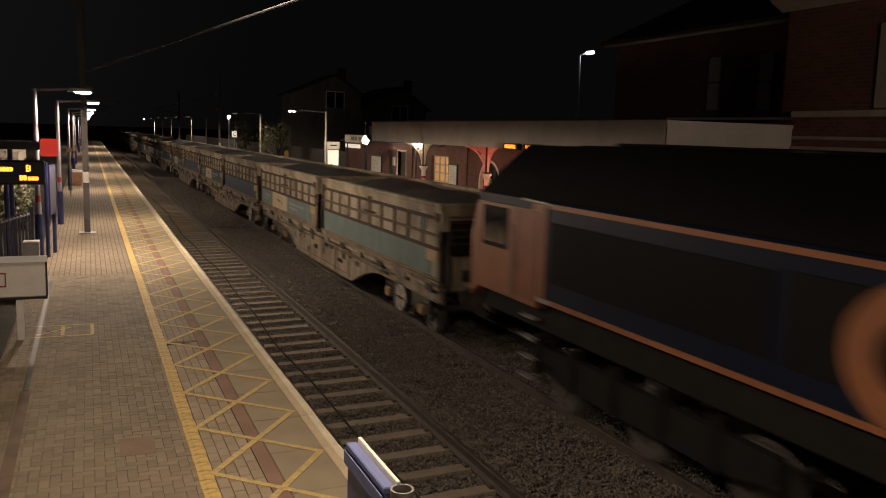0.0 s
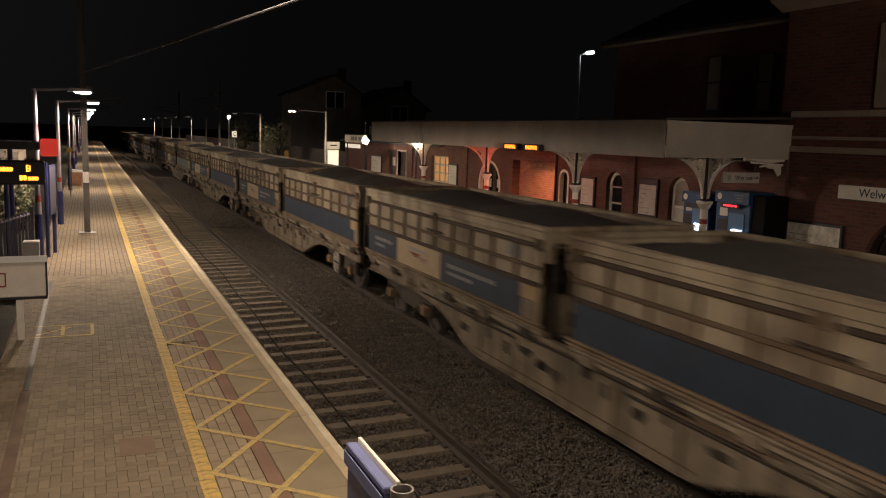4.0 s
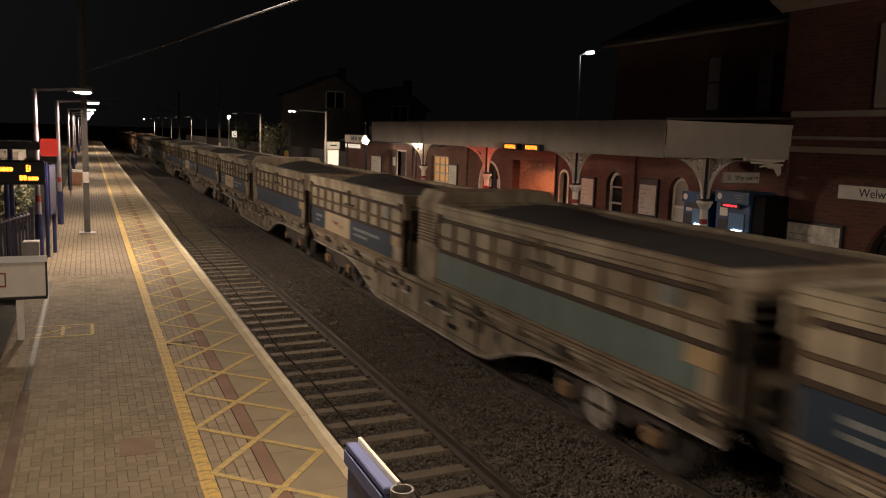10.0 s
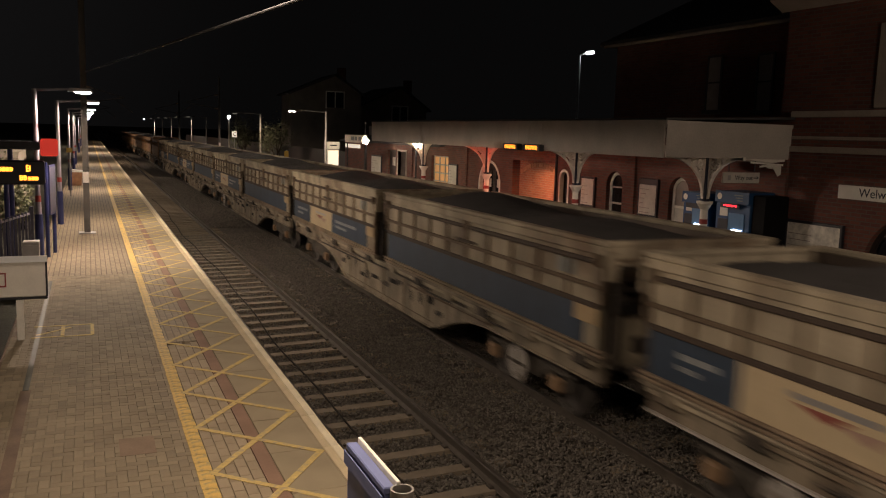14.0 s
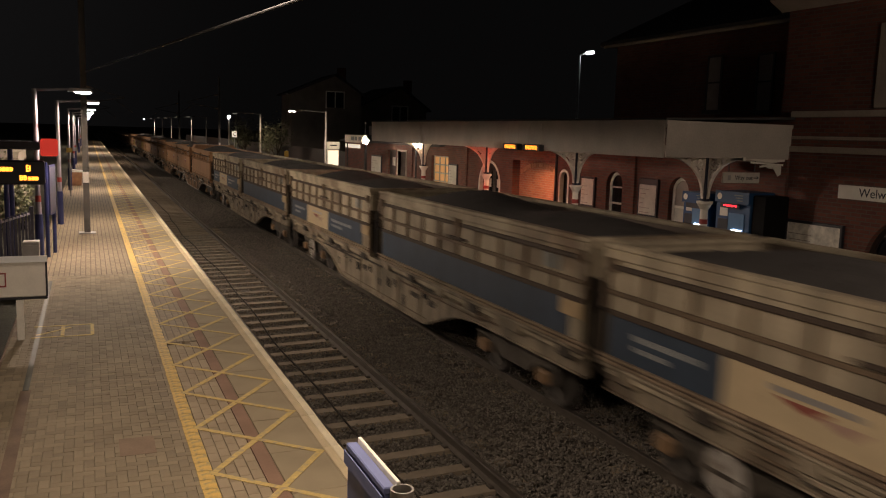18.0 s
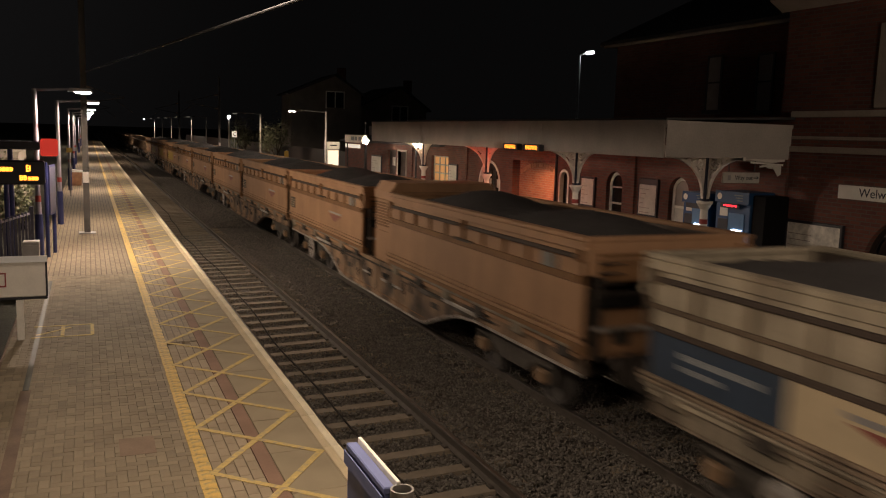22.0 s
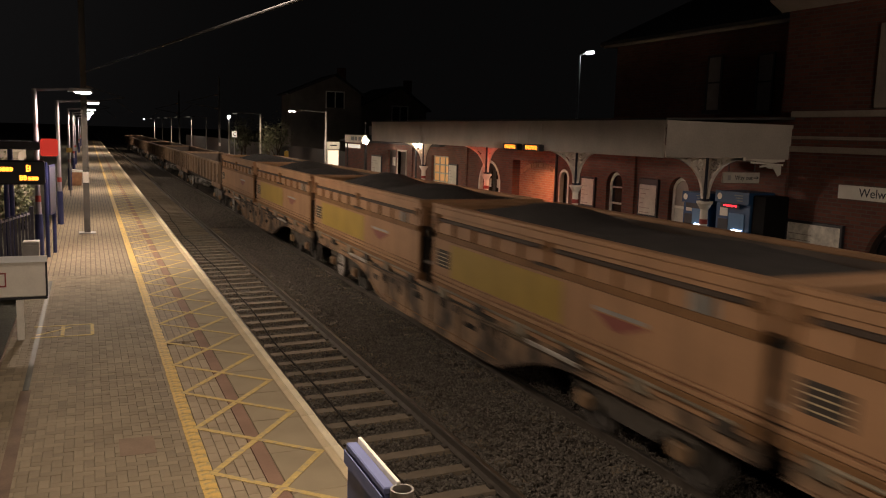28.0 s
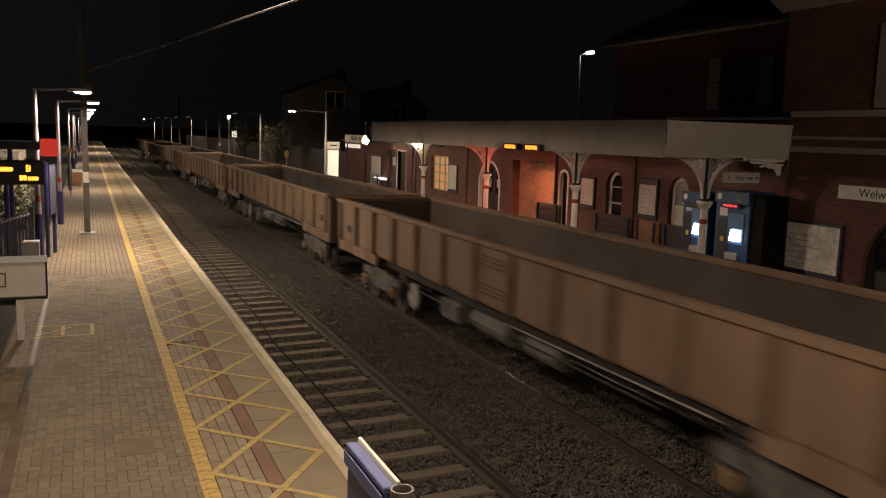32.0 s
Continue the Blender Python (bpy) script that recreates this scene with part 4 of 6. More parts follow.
for y0, y1, z0, z1, arched in OPENINGS:
    part("brickwork", Shape().box(WALL_X, WALL_X + 0.4, at, y0, -0.06, TOP), BRICK, wall)
    s = Shape().box(WALL_X, WALL_X + 0.4, y0, y1, z1, TOP)
    if z0 > 0:
        s.box(WALL_X, WALL_X + 0.4, y0, y1, -0.06, z0)
    if arched:
        r, c = (y1 - y0) / 2, (y0 + y1) / 2
        for side in (-1, 1):
            curve = [(c + side * r * math.cos(math.pi / 2 * k / 8), z1 - r + r * math.sin(math.pi / 2 * k / 8)) for k in range(9)]
            for p0, p1 in zip(curve, curve[1:]):
                s.prism([p0, p1, (p1[0], z1), (p0[0], z1)], "x", WALL_X, WALL_X + 0.4)
    part("brickwork", s, BRICK, wall)
    at = y1
part("brickwork", Shape().box(WALL_X, WALL_X + 0.4, at, 45.2, -0.06, 2.55), BRICK, wall)
# no rooms modelled: a block in dark colour gives the gloom behind the openings
setting("building_core", Shape().box(WALL_X + 1.3, WALL_X + 9, -25, 45, -0.06, 3.4).box(WALL_X + 0.4, WALL_X + 1.3, -25, 45.2, 2.45, 2.55), DOOR_PAINT, "solid core coloured dark for the unlit rooms behind the station front", "room")


def arch_frame(y0, y1, z0, z1, x0, x1, width):
    r, c = (y1 - y0) / 2, (y0 + y1) / 2
    s = Shape().box(x0, x1, y0, y0 + width, z0, z1 - r).box(x0, x1, y1 - width, y1, z0, z1 - r)
    pts = [(c + r * math.cos(math.pi * k / 14), z1 - r + r * math.sin(math.pi * k / 14)) for k in range(15)]
    inn = [(c + (r - width) * math.cos(math.pi * k / 14), z1 - r + (r - width) * math.sin(math.pi * k / 14)) for k in range(15)]
    for k in range(14):
        s.prism([pts[k], pts[k + 1], inn[k + 1], inn[k]], "x", x0, x1)
    return s


X = WALL_X + 0.12
w1 = thing("window_1", pose(0, 0, 0), "white arched sash window in the brick wall", "window", kind="structure")
part("window_frame", arch_frame(18.73, 19.48, 0.80, 2.17, X, X + 0.07, 0.09).box(X, X + 0.06, 18.8, 19.42, 1.27, 1.32).box(X, X + 0.06, 18.8, 19.42, 0.80, 0.88).box(X, X + 0.06, 18.8, 19.42, 1.72, 1.76), WHITE_PAINT, w1)
for z in (0.88, 1.32, 1.76):
    part("pane", Shape().box(X + 0.03, X + 0.04, 18.81, 19.40, z, z + 0.39), DARK_GLASS, w1)
part("window_sill", Shape().box(WALL_X - 0.06, WALL_X + 0.12, 18.66, 19.55, 0.72, 0.795, 0.01), WHITE_PAINT, w1)
d1 = thing("door_1", pose(0, 0, 0), "white arched door with an upper pane", "door", kind="structure")
part("door_frame", arch_frame(16.01, 16.75, 0.0, 2.17, X, X + 0.07, 0.08), WHITE_PAINT, d1)
part("door_leaf", Shape().box(X + 0.02, X + 0.05, 16.09, 16.67, 0.0, 1.42), PAPER, d1)
part("pane", Shape().box(X + 0.02, X + 0.04, 16.09, 16.67, 1.45, 2.1), BLIND, d1)
part("rail", Shape().box(X, X + 0.06, 16.09, 16.67, 1.40, 1.46), WHITE_PAINT, d1)
d2 = thing("door_2", pose(0, 0, 0), "dark arched doorway with a white frame", "door", kind="structure")
part("door_frame", arch_frame(21.45, 22.02, 0.0, 2.10, WALL_X - 0.02, X, 0.07), WHITE_PAINT, d2)
part("door_leaf", Shape().box(X + 0.05, X + 0.1, 21.5, 21.97, 0, 2.05), DOOR_PAINT, d2)
d3 = thing("door_3", pose(0, 0, 0), "wide dark arched entrance with a pale frame", "door", kind="structure")
part("door_frame", arch_frame(25.98, 27.72, 0.0, 2.17, WALL_X - 0.02, X, 0.09), WHITE_PAINT, d3)
for ya, yb in ((26.07, 26.84), (26.86, 27.63)):
    leaf = part("door_leaf", Shape().box(X + 0.08, X + 0.13, ya, yb, 0, 2.2), DOOR_PAINT, d3)
    part("pane", Shape().box(X + 0.07, X + 0.079, ya + 0.12, yb - 0.12, 1.0, 1.8), DARK_GLASS, leaf)
    part("notice", Shape().box(X + 0.062, X + 0.069, ya + 0.2, yb - 0.22, 1.2, 1.5), PAPER, leaf)
d4 = thing("door_4", pose(0, 0, 0), "dark panelled door under the canopy end", "door", kind="structure")
part("door_leaf", Shape().box(X, X + 0.05, 35.43, 36.52, 0, 2.2), DOOR_PAINT, d4)
part("door_frame", Shape().box(WALL_X - 0.03, X, 35.35, 35.43, 0, 2.25).box(WALL_X - 0.03, X, 36.52, 36.60, 0, 2.25).box(WALL_X - 0.03, X, 35.35, 36.60, 2.2, 2.28), CREAM, d4)
d5 = thing("door_5", pose(0, 0, 0), "second dark door with a small notice", "door", kind="structure")
part("door_leaf", Shape().box(X, X + 0.05, 36.85, 38.0, 0, 2.24), DOOR_PAINT, d5)
part("notice", Shape().box(X - 0.01, X, 37.2, 37.6, 1.5, 1.9), PAPER, d5)
d6 = thing("door_6", pose(0, 0, 0), "wide arched opening with dark doors beside the name board", "door", kind="structure")
part("door_frame", arch_frame(8.95, 11.0, 0.0, 1.85, X, X + 0.07, 0.08), DOOR_PAINT, d6)
part("lunette", Shape().box(X + 0.05, X + 0.06, 9.1, 10.85, 1.40, 1.80), BLIND, d6, "dim pane over the doors")
for k in range(4):
    ya = 9.05 + k * 0.475
    leaf = part("door_leaf", Shape().box(X + 0.08, X + 0.13, ya, ya + 0.46, 0, 1.8), DOOR_PAINT, d6)
    part("pane", Shape().box(X + 0.07, X + 0.079, ya + 0.08, ya + 0.38, 0.75, 1.35), DARK_GLASS, leaf)
w2 = thing("window_2", pose(0, 0, 0), "lit yellowish many-paned office window", "window", kind="structure")
s = Shape()
for k in range(4):
    s.box(X, X + 0.05, 30.63 + k * 0.58, 30.68 + k * 0.58, 0.74, 2.16)
for k in range(5):
    s.box(X + 0.002, X + 0.052, 30.63, 32.41, 0.74 + k * 0.345, 0.78 + k * 0.345)
part("window_frame", s, CREAM, w2)
for i in range(3):
    for j in range(4):
        part("pane", Shape().box(X + 0.03, X + 0.036, 30.69 + i * 0.58, 31.20 + i * 0.58, 0.79 + j * 0.345, 1.08 + j * 0.345), WINDOW_LIT, w2)
# the lit brick recess: wall and arch colours already carry some orange lamp light
alcove = thing("brick_recess", pose(0, 0, 0), "recess of red brick, coloured as well as lit orange under the canopy", "wall", kind="structure")
part("back_wall", Shape().box(WALL_X + 0.28, WALL_X + 0.39, 22.3, 25.1, -0.06, 2.26), brick_mat("lit_orange_brick", ((0.36, 0.15, 0.085), (0.27, 0.105, 0.065)), (0.30, 0.22, 0.16)), alcove)
s = Shape()
for k in range(17):
    t0, t1 = math.pi * (0.34 + 0.32 * k / 17), math.pi * (0.34 + 0.32 * (k + 0.8) / 17)
    s.prism([(23.7 + q * 1.1 * math.cos(t), -0.28 + q * math.sin(t)) for q, t in ((2.36, t0), (2.36, t1), (2.5, t1), (2.5, t0))], "x", WALL_X + 0.26, WALL_X + 0.28)
part("brick_arch", s, mat("arch_brick", (0.42, 0.22, 0.13), 0.85, 0, 6, 0.3, 60, 0.2), alcove, "pale brick arch over the recess")
part("pipe", Shape().tube((WALL_X - 0.05, 22.16, 0), (WALL_X - 0.05, 22.16, 2.6), 0.04), BLACK_IRON, alcove)
setting("pilasters", Shape().box(WALL_X - 0.07, WALL_X, 12.95, 13.2, 0, 2.9).box(WALL_X - 0.05, WALL_X, 20.85, 20.95, 0, 2.7).box(WALL_X - 0.05, WALL_X, 17.05 + 1.1, 18.22, 0, 2.7).box(WALL_X - 0.05, WALL_X, 28.75, 28.9, 0, 2.7).box(WALL_X - 0.05, WALL_X, 34.6, 34.75, 0, 2.5), BRICK, "brick pilasters and downpipes on the front wall", "wall")

# canopy
canopy = thing("canopy", pose(0, 0, 0), "platform canopy with a pale boarded valance on iron columns", "canopy")
fascia = part("valance", Shape().box(FASCIA_X - 0.045, FASCIA_X - 0.02, 12.95, 30.85, 3.36, 3.44).box(FASCIA_X - 0.02, FASCIA_X - 0.012, 12.99, 30.85, 2.72, 3.36), CREAM, canopy, "pale boarded valance")
for k in range(86):
    part("board", Shape().box(FASCIA_X - 0.04, FASCIA_X - 0.021, 13.0 + k * 0.2075, 13.207 + k * 0.2075, 2.735, 3.355, 0.001), CREAM, fascia)
end = part("end_valance", Shape().box(FASCIA_X - 0.04, WALL_X - 0.005, 12.93, 12.95, 3.36, 3.44).box(FASCIA_X - 0.01, WALL_X - 0.005, 12.955, 12.965, 2.735, 3.36), CREAM, canopy)
for k in range(15):
    part("board", Shape().box(FASCIA_X - 0.03 + k * 0.2075, FASCIA_X + 0.177 + k * 0.2075, 12.93, 12.954, 2.735, 3.355, 0.001), CREAM, end)
part("roof", Shape().prism([(FASCIA_X - 0.08, 3.445), (FASCIA_X - 0.08, 3.48), (WALL_X, 3.60), (WALL_X, 3.55)], "y", 12.9, 30.9), SLATE, canopy)
part("ceiling", Shape().prism([(FASCIA_X, 3.38), (FASCIA_X, 3.40), (WALL_X - 0.01, 3.40), (WALL_X - 0.01, 3.38)], "y", 12.97, 30.8), WHITE_PAINT, canopy, "white boarded underside")
part("beam", Shape().box(COLUMN_X - 0.06, COLUMN_X + 0.06, 12.97, 30.8, 2.76, 2.95), CREAM, canopy)


part("soffit", Shape().prism([(9.8, 2.74), (10.75, 2.66), (11.14, 2.70), (11.14, 2.735), (9.8, 2.765)], "y", 13.02, 14.6), WHITE_PAINT, canopy, "split white soffit boards")
for k, (x0, x1, z, a) in enumerate(((10.2, 11.1, 2.64, 3), (10.5, 11.12, 2.60, -4), (10.75, 11.1, 2.55, 5))):
    b = part("loose_board", Shape().box(-(x1 - x0) / 2, (x1 - x0) / 2, -0.012, 0.012, -0.02, 0.02), WHITE_PAINT, canopy)
    b.matrix_basis = pose((x0 + x1) / 2, 13.06 + 0.05 * k, z, 0, a, 0)
part("torn_corner", Shape().prism([(10.84, 2.58), (11.13, 2.60), (11.08, 2.42), (11.0, 2.38)], "y", 13.1, 13.115), WHITE_PAINT, canopy, "hanging torn white board")


def bracket(y, way, across=False):
    """A pierced iron spandrel beside a column head, along the canopy or across it."""
    s = Shape()
    x0, x1 = COLUMN_X - 0.03, COLUMN_X + 0.03
    o = y + way * 0.075
    arc = [(o + way * 0.95 * (1 - math.cos(math.pi / 2 * k / 10)), 1.95 + 0.80 * math.sin(math.pi / 2 * k / 10)) for k in range(11)]
    s.band(arc, 0.05, "x", x0, x1)
    s.band([(o, 1.9), (o, 2.75)], 0.03, "x", x0, x1)
    s.band([(o, 2.735), (arc[-1][0], 2.735)], 0.05, "x", x0, x1)
    for cy, cz, r in ((0.115, 2.60, 0.085), (0.27, 2.64, 0.065), (0.08, 2.42, 0.055), (0.42, 2.68, 0.04), (0.05, 2.29, 0.03), (0.56, 2.70, 0.025)):
        ring = [(o + way * cy + r * math.cos(2 * math.pi * k / 10), cz + r * math.sin(2 * math.pi * k / 10)) for k in range(11)]
        s.band(ring, 0.036, "x", x0 + 0.005, x1 - 0.005)
        s.band([(o + way * cy - r * 0.5, cz - r * 0.4), (o + way * cy + r * 0.5, cz + r * 0.4)], 0.036, "x", x0 + 0.005, x1 - 0.005)
    if across:
        s.v = [(COLUMN_X + b - y, y + a - COLUMN_X, c) for a, b, c in s.v]
    return s


NAVY_IRON = mat("navy_iron", (0.012, 0.014, 0.03), 0.45, 0, 8, 0.2, 60, 0.1)
IRON_CREAM = mat("cream_iron", (0.66, 0.60, 0.52), 0.5, 0, 8, 0.15, 50, 0.05)
for k, y in enumerate((13.40, 18.30, 23.55, 28.92)):
    c = part("column", Shape().tube((COLUMN_X, y, 0.0), (COLUMN_X, y, 1.80), 0.088, 0.078, 18), WHITE_PAINT, canopy, "white iron column with a red band")
    part("base", Shape().tube((COLUMN_X, y, 0), (COLUMN_X, y, 0.28), 0.14, 0.10, 18), WHITE_PAINT, c)
    part("red_band", Shape().tube((COLUMN_X, y, 1.38), (COLUMN_X, y, 1.48), 0.0855, 0.0850, 18), RED_PAINT, c)
    part("capital", Shape().tube((COLUMN_X, y, 1.68), (COLUMN_X, y, 1.80), 0.085, 0.155, 18).tube((COLUMN_X, y, 1.80), (COLUMN_X, y, 1.845), 0.165, 0.165, 18), WHITE_PAINT, c)
    part("shaft_head", Shape().box(COLUMN_X - 0.072, COLUMN_X + 0.072, y - 0.072, y + 0.072, 1.845, 2.76, 0.015), NAVY_IRON, c)
    for way, across in ((-1, False), (1, False), (-1, True)):
        part("bracket", bracket(y, way, across), IRON_CREAM, c, "pierced scrollwork bracket")

# signs, boards, displays
LETTER = mat("sign_lettering", (0.02, 0.02, 0.03), 0.5, 0, 8, 0.1, 40, 0.0)


def words(body, size, m, parent, material, name="lettering"):
    c = bpy.data.curves.new(name, "FONT")
    c.body, c.size, c.extrude, c.align_x, c.align_y = body, size, 0.002, "LEFT", "CENTER"
    tmp = bpy.data.objects.new("tmp", c)
    scene.collection.objects.link(tmp)
    me = bpy.data.meshes.new_from_object(tmp.evaluated_get(bpy.context.evaluated_depsgraph_get()))
    bpy.data.objects.remove(tmp)
    me.materials.clear()
    me.materials.append(material)
    ob = new(name, me)
    ob.parent, ob.matrix_basis = parent, m
    return ob


FACE_TRACK = Matrix(((0, 0, -1, 0), (-1, 0, 0, 0), (0, 1, 0, 0), (0, 0, 0, 1)))
FACE_US = Matrix(((1, 0, 0, 0), (0, 0, -1, 0), (0, 1, 0, 0), (0, 0, 0, 1)))
nb = thing("name_board", pose(WALL_X - 0.03, 11.64, 2.18), "white station name board with black lettering on brick", "sign")
part("panel", Shape().box(-0.02, 0.02, -3.1, 0, -0.13, 0.13, 0.004), WHITE_PAINT, nb)
words("Welwyn North", 0.235, Matrix.Translation((-0.024, -0.47, 0)) @ FACE_TRACK, nb, LETTER)
wo = thing("way_out_sign", pose(9.63, 13.2, 2.34), "hanging white way out sign", "sign")
part("panel", Shape().box(0, 0.96, -0.02, 0.02, -0.11, 0.11, 0.004), PAPER, wo)
words("Way out", 0.13, Matrix.Translation((0.31, -0.024, 0)) @ FACE_US, wo, LETTER)
part("arrow", Shape().box(0.80, 0.93, -0.024, -0.021, -0.01, 0.01).prism([(0.88, 0.04), (0.94, 0.0), (0.88, -0.04), (0.90, 0.0)], "y", -0.024, -0.021), LETTER, wo)
part("symbol", Shape().box(0.12, 0.20, -0.024, -0.021, -0.05, 0.05), GREY_METAL, wo)
for x in (0.15, 0.83):
    part("hanger", Shape().tube((x, 0, 0.12), (x, 0, 1.05), 0.012, n=8), BLACK_IRON, wo)
for y, z, n in ((19.02, 2.785, "amber departure display hung under the canopy"), (17.91, 2.785, "amber departure display hung under the canopy")):
    pd = thing("departure_display", pose(7.87, y, z), n, "display")
    part("housing", Shape().box(-0.06, 0.075, -0.40, 0.40, -0.085, 0.085, 0.02), BLACK_IRON, pd)
    for k in range(6):
        a = -0.29 + 0.1 * k
        c = part("character", Shape().box(-0.067, -0.061, a, a + 0.025, -0.05, 0.05).box(-0.067, -0.061, a + 0.052, a + 0.077, -0.035, 0.05).box(-0.0665, -0.0615, a + 0.025, a + 0.052, -0.05 + 0.03 * (k % 3), -0.025 + 0.03 * (k % 3)), AMBER, pd)
    for q in (-0.3, 0.3):
        part("hanger", Shape().tube((0.03, q, 0.08), (0.03, q, 0.58), 0.01, n=8), CREAM, pd)


def poster(y0, y1, z0, z1, label, paper=PAPER, header=False):
    t = thing("poster_case", pose(WALL_X, (y0 + y1) / 2, (z0 + z1) / 2), label, "poster", "poster cases on the station wall")
    hy, hz = (y1 - y0) / 2, (z1 - z0) / 2
    part("frame", Shape().box(-0.06, -0.003, -hy, hy, -hz, hz, 0.008), BLACK_IRON, t)
    sheet = part("poster", Shape().box(-0.064, -0.061, -hy + 0.06, hy - 0.06, -hz + 0.12, hz - (0.16 if header else 0.06)), paper, t)
    rnd = random.Random(int(y0 * 100))
    for k in range(6):
        w = rnd.uniform(0.2, 0.75) * (2 * hy - 0.2)
        part("print", Shape().box(-0.067, -0.065, hy - 0.1 - w, hy - 0.1, hz - 0.285 - 0.12 * k, hz - 0.27 - 0.12 * k), BLIND, sheet)
    return t


poster(17.13, 17.94, 1.02, 2.07, "black framed poster case with a pale poster", header=True)
poster(19.99, 20.73, 1.03, 1.96, "black framed poster case on the brick wall")
poster(29.62, 30.48, 0.78, 1.90, "narrow poster case beside the lit window")
poster(38.79, 40.36, 0.80, 1.92, "pale notice board near the canopy end")
poster(11.44, 12.86, 0.42, 1.53, "large framed timetable board with a pale map", mat("faded_map", (0.62, 0.58, 0.50), 0.5, 0, 5, 0.4, 14, 0.0))


def ticket_machine(y, w, label, top, led=True):
    t = thing("ticket_machine", pose(10.45, y, 0), label, "ticket machine", "ticket machines")
    part("cabinet", Shape().box(0.0, 0.68, -w / 2, w / 2, 0.02, top - 0.25, 0.02), MACHINE_BLUE, t)
    part("header", Shape().prism([(-0.06, top - 0.245), (-0.06, top), (0.68, top), (0.68, top - 0.245)], "y", -w / 2, w / 2), MACHINE_BLUE, t, "blue header box")
    scr = part("screen", Shape().prism([(-0.09, 0.98), (-0.04, 1.22), (-0.021, 1.22), (-0.021, 0.98)], "y", -w * 0.31, -w * 0.03), SCREEN, t, "bright touch screen")
    # machine blue made lighter here: the glow of the screen is in the colour
    part("surround", Shape().box(-0.02, -0.003, -w * 0.36, w * 0.1, 0.90, 1.56, 0.004), mat("screen_lit_blue", (0.07, 0.16, 0.30), 0.4, 0, 5, 0.15, 40, 0.03), t, "blue panel coloured lighter for the screen light on it")
    part("coin_panel", Shape().box(-0.02, -0.003, w * 0.105, w * 0.42, 0.60, 1.42, 0.004), BLACK_IRON, t)
    for k in range(3):
        part("lettering", Shape().box(-0.068, -0.061, -w * 0.34, -w * (0.08 + 0.05 * k), top - 0.08 - 0.055 * k, top - 0.06 - 0.055 * k), PLATE_BLUE, t)
    part("led_strip", Shape().box(-0.065, -0.061, -w * 0.25, w * 0.32, top - 0.36, top - 0.25), BLACK_IRON, t)
    for k in range(9 if led else 0):
        part("character", Shape().box(-0.07, -0.066, -w * 0.17 + k * 0.045, -w * 0.17 + k * 0.045 + 0.03, top - 0.325 + 0.008 * (k % 3 == 1), top - 0.285), RED_LED, t)
    part("card_slot", Shape().box(-0.03, -0.003, w * 0.2, w * 0.3, 0.93, 1.03, 0.004), YELLOW, t, "yellow card slot")
    part("notice", Shape().box(-0.012, -0.004, w * 0.14, w * 0.38, 1.48, 1.66), PAPER, t)
    part("badge", Shape().tube((-0.061, w * 0.36, top - 0.12), (-0.066, w * 0.36, top - 0.12), 0.07, n=16), WHITE_PAINT, t)
    part("tray", Shape().box(-0.05, -0.003, -w * 0.25, w * 0.1, 0.55, 0.72, 0.02), GREY_METAL, t)
    return t


ticket_machine(13.72, 1.0, "blue ticket machine with a bright screen and red characters", 2.02)
ticket_machine(14.90, 0.82, "second blue ticket machine with an amber tray", 1.92, False)
part("shelter", Shape().box(0.05, 0.68, -0.86, -0.52, 0.0, 1.98, 0.02), LOCO_BLACK, bpy.data.objects["ticket_machine"])


def bench(y, length, label, wood):
    t = thing("bench", pose(10.75, y, 0), label, "bench", "benches by the wall")
    for k in range(4):
        part("slat", Shape().box(-0.22 + k * 0.115, -0.125 + k * 0.115, -length / 2, length / 2, 0.44, 0.475, 0.006), wood, t)
    for k in range(3):
        part("back_slat", Shape().box(0.25, 0.28, -length / 2, length / 2, 0.55 + k * 0.14, 0.65 + k * 0.14, 0.006), wood, t)
    part("back_panel", Shape().box(0.285, 0.31, -length / 2, length / 2, 0.44, 1.0, 0.01), wood, t)
    for q in (-length / 2 + 0.15, length / 2 - 0.15):
        part("leg", Shape().box(-0.2, -0.15, q - 0.03, q + 0.03, 0, 0.435).box(0.2, 0.246, q - 0.03, q + 0.03, 0, 0.98).box(-0.2, 0.22, q - 0.03, q + 0.03, 0.40, 0.437), BLACK_IRON, t)
    return t


bench(17.39, 1.0, "orange-brown slatted bench against the wall", TIMBER)
bench(16.28, 0.95, "dark slatted bench against the wall", DOOR_PAINT)
bench(18.9, 1.8, "dark slatted bench under the arched window", DOOR_PAINT)
bench(22.4, 1.45, "dark slatted bench before the lit recess", DOOR_PAINT)
bench(39.6, 1.6, "pale metal bench near the canopy end", GREY_METAL)

# lantern standards
for x, y in ((9.4, 36.1), (9.25, 29.35)):
    t = thing("lantern", pose(x, y, 0), "slim iron standard with a bright bare lantern", "lamp", "lantern standards")
    part("post", Shape().tube((0, 0, 0), (0, 0, 2.5), 0.045, 0.035, 12).tube((0, 0, 2.82), (0, 0, 3.42), 0.025, n=8), BLACK_IRON, t)
    b = Shape()
    part("globe", Shape().tube((0, 0, 2.52), (0, 0, 2.66), 0.09, 0.15, 14).tube((0, 0, 2.66), (0, 0, 2.81), 0.15, 0.08, 14), BULB, t, "glowing glass globe")
    part("finial", Shape().tube((0, 0, 3.42), (0, 0, 3.48), 0.05, 0.02, 10), WHITE_PAINT, t)
    lamp("POINT", pose(x - 0.2, y, 2.62), 32, (1.0, 0.8, 0.55), 0.1)
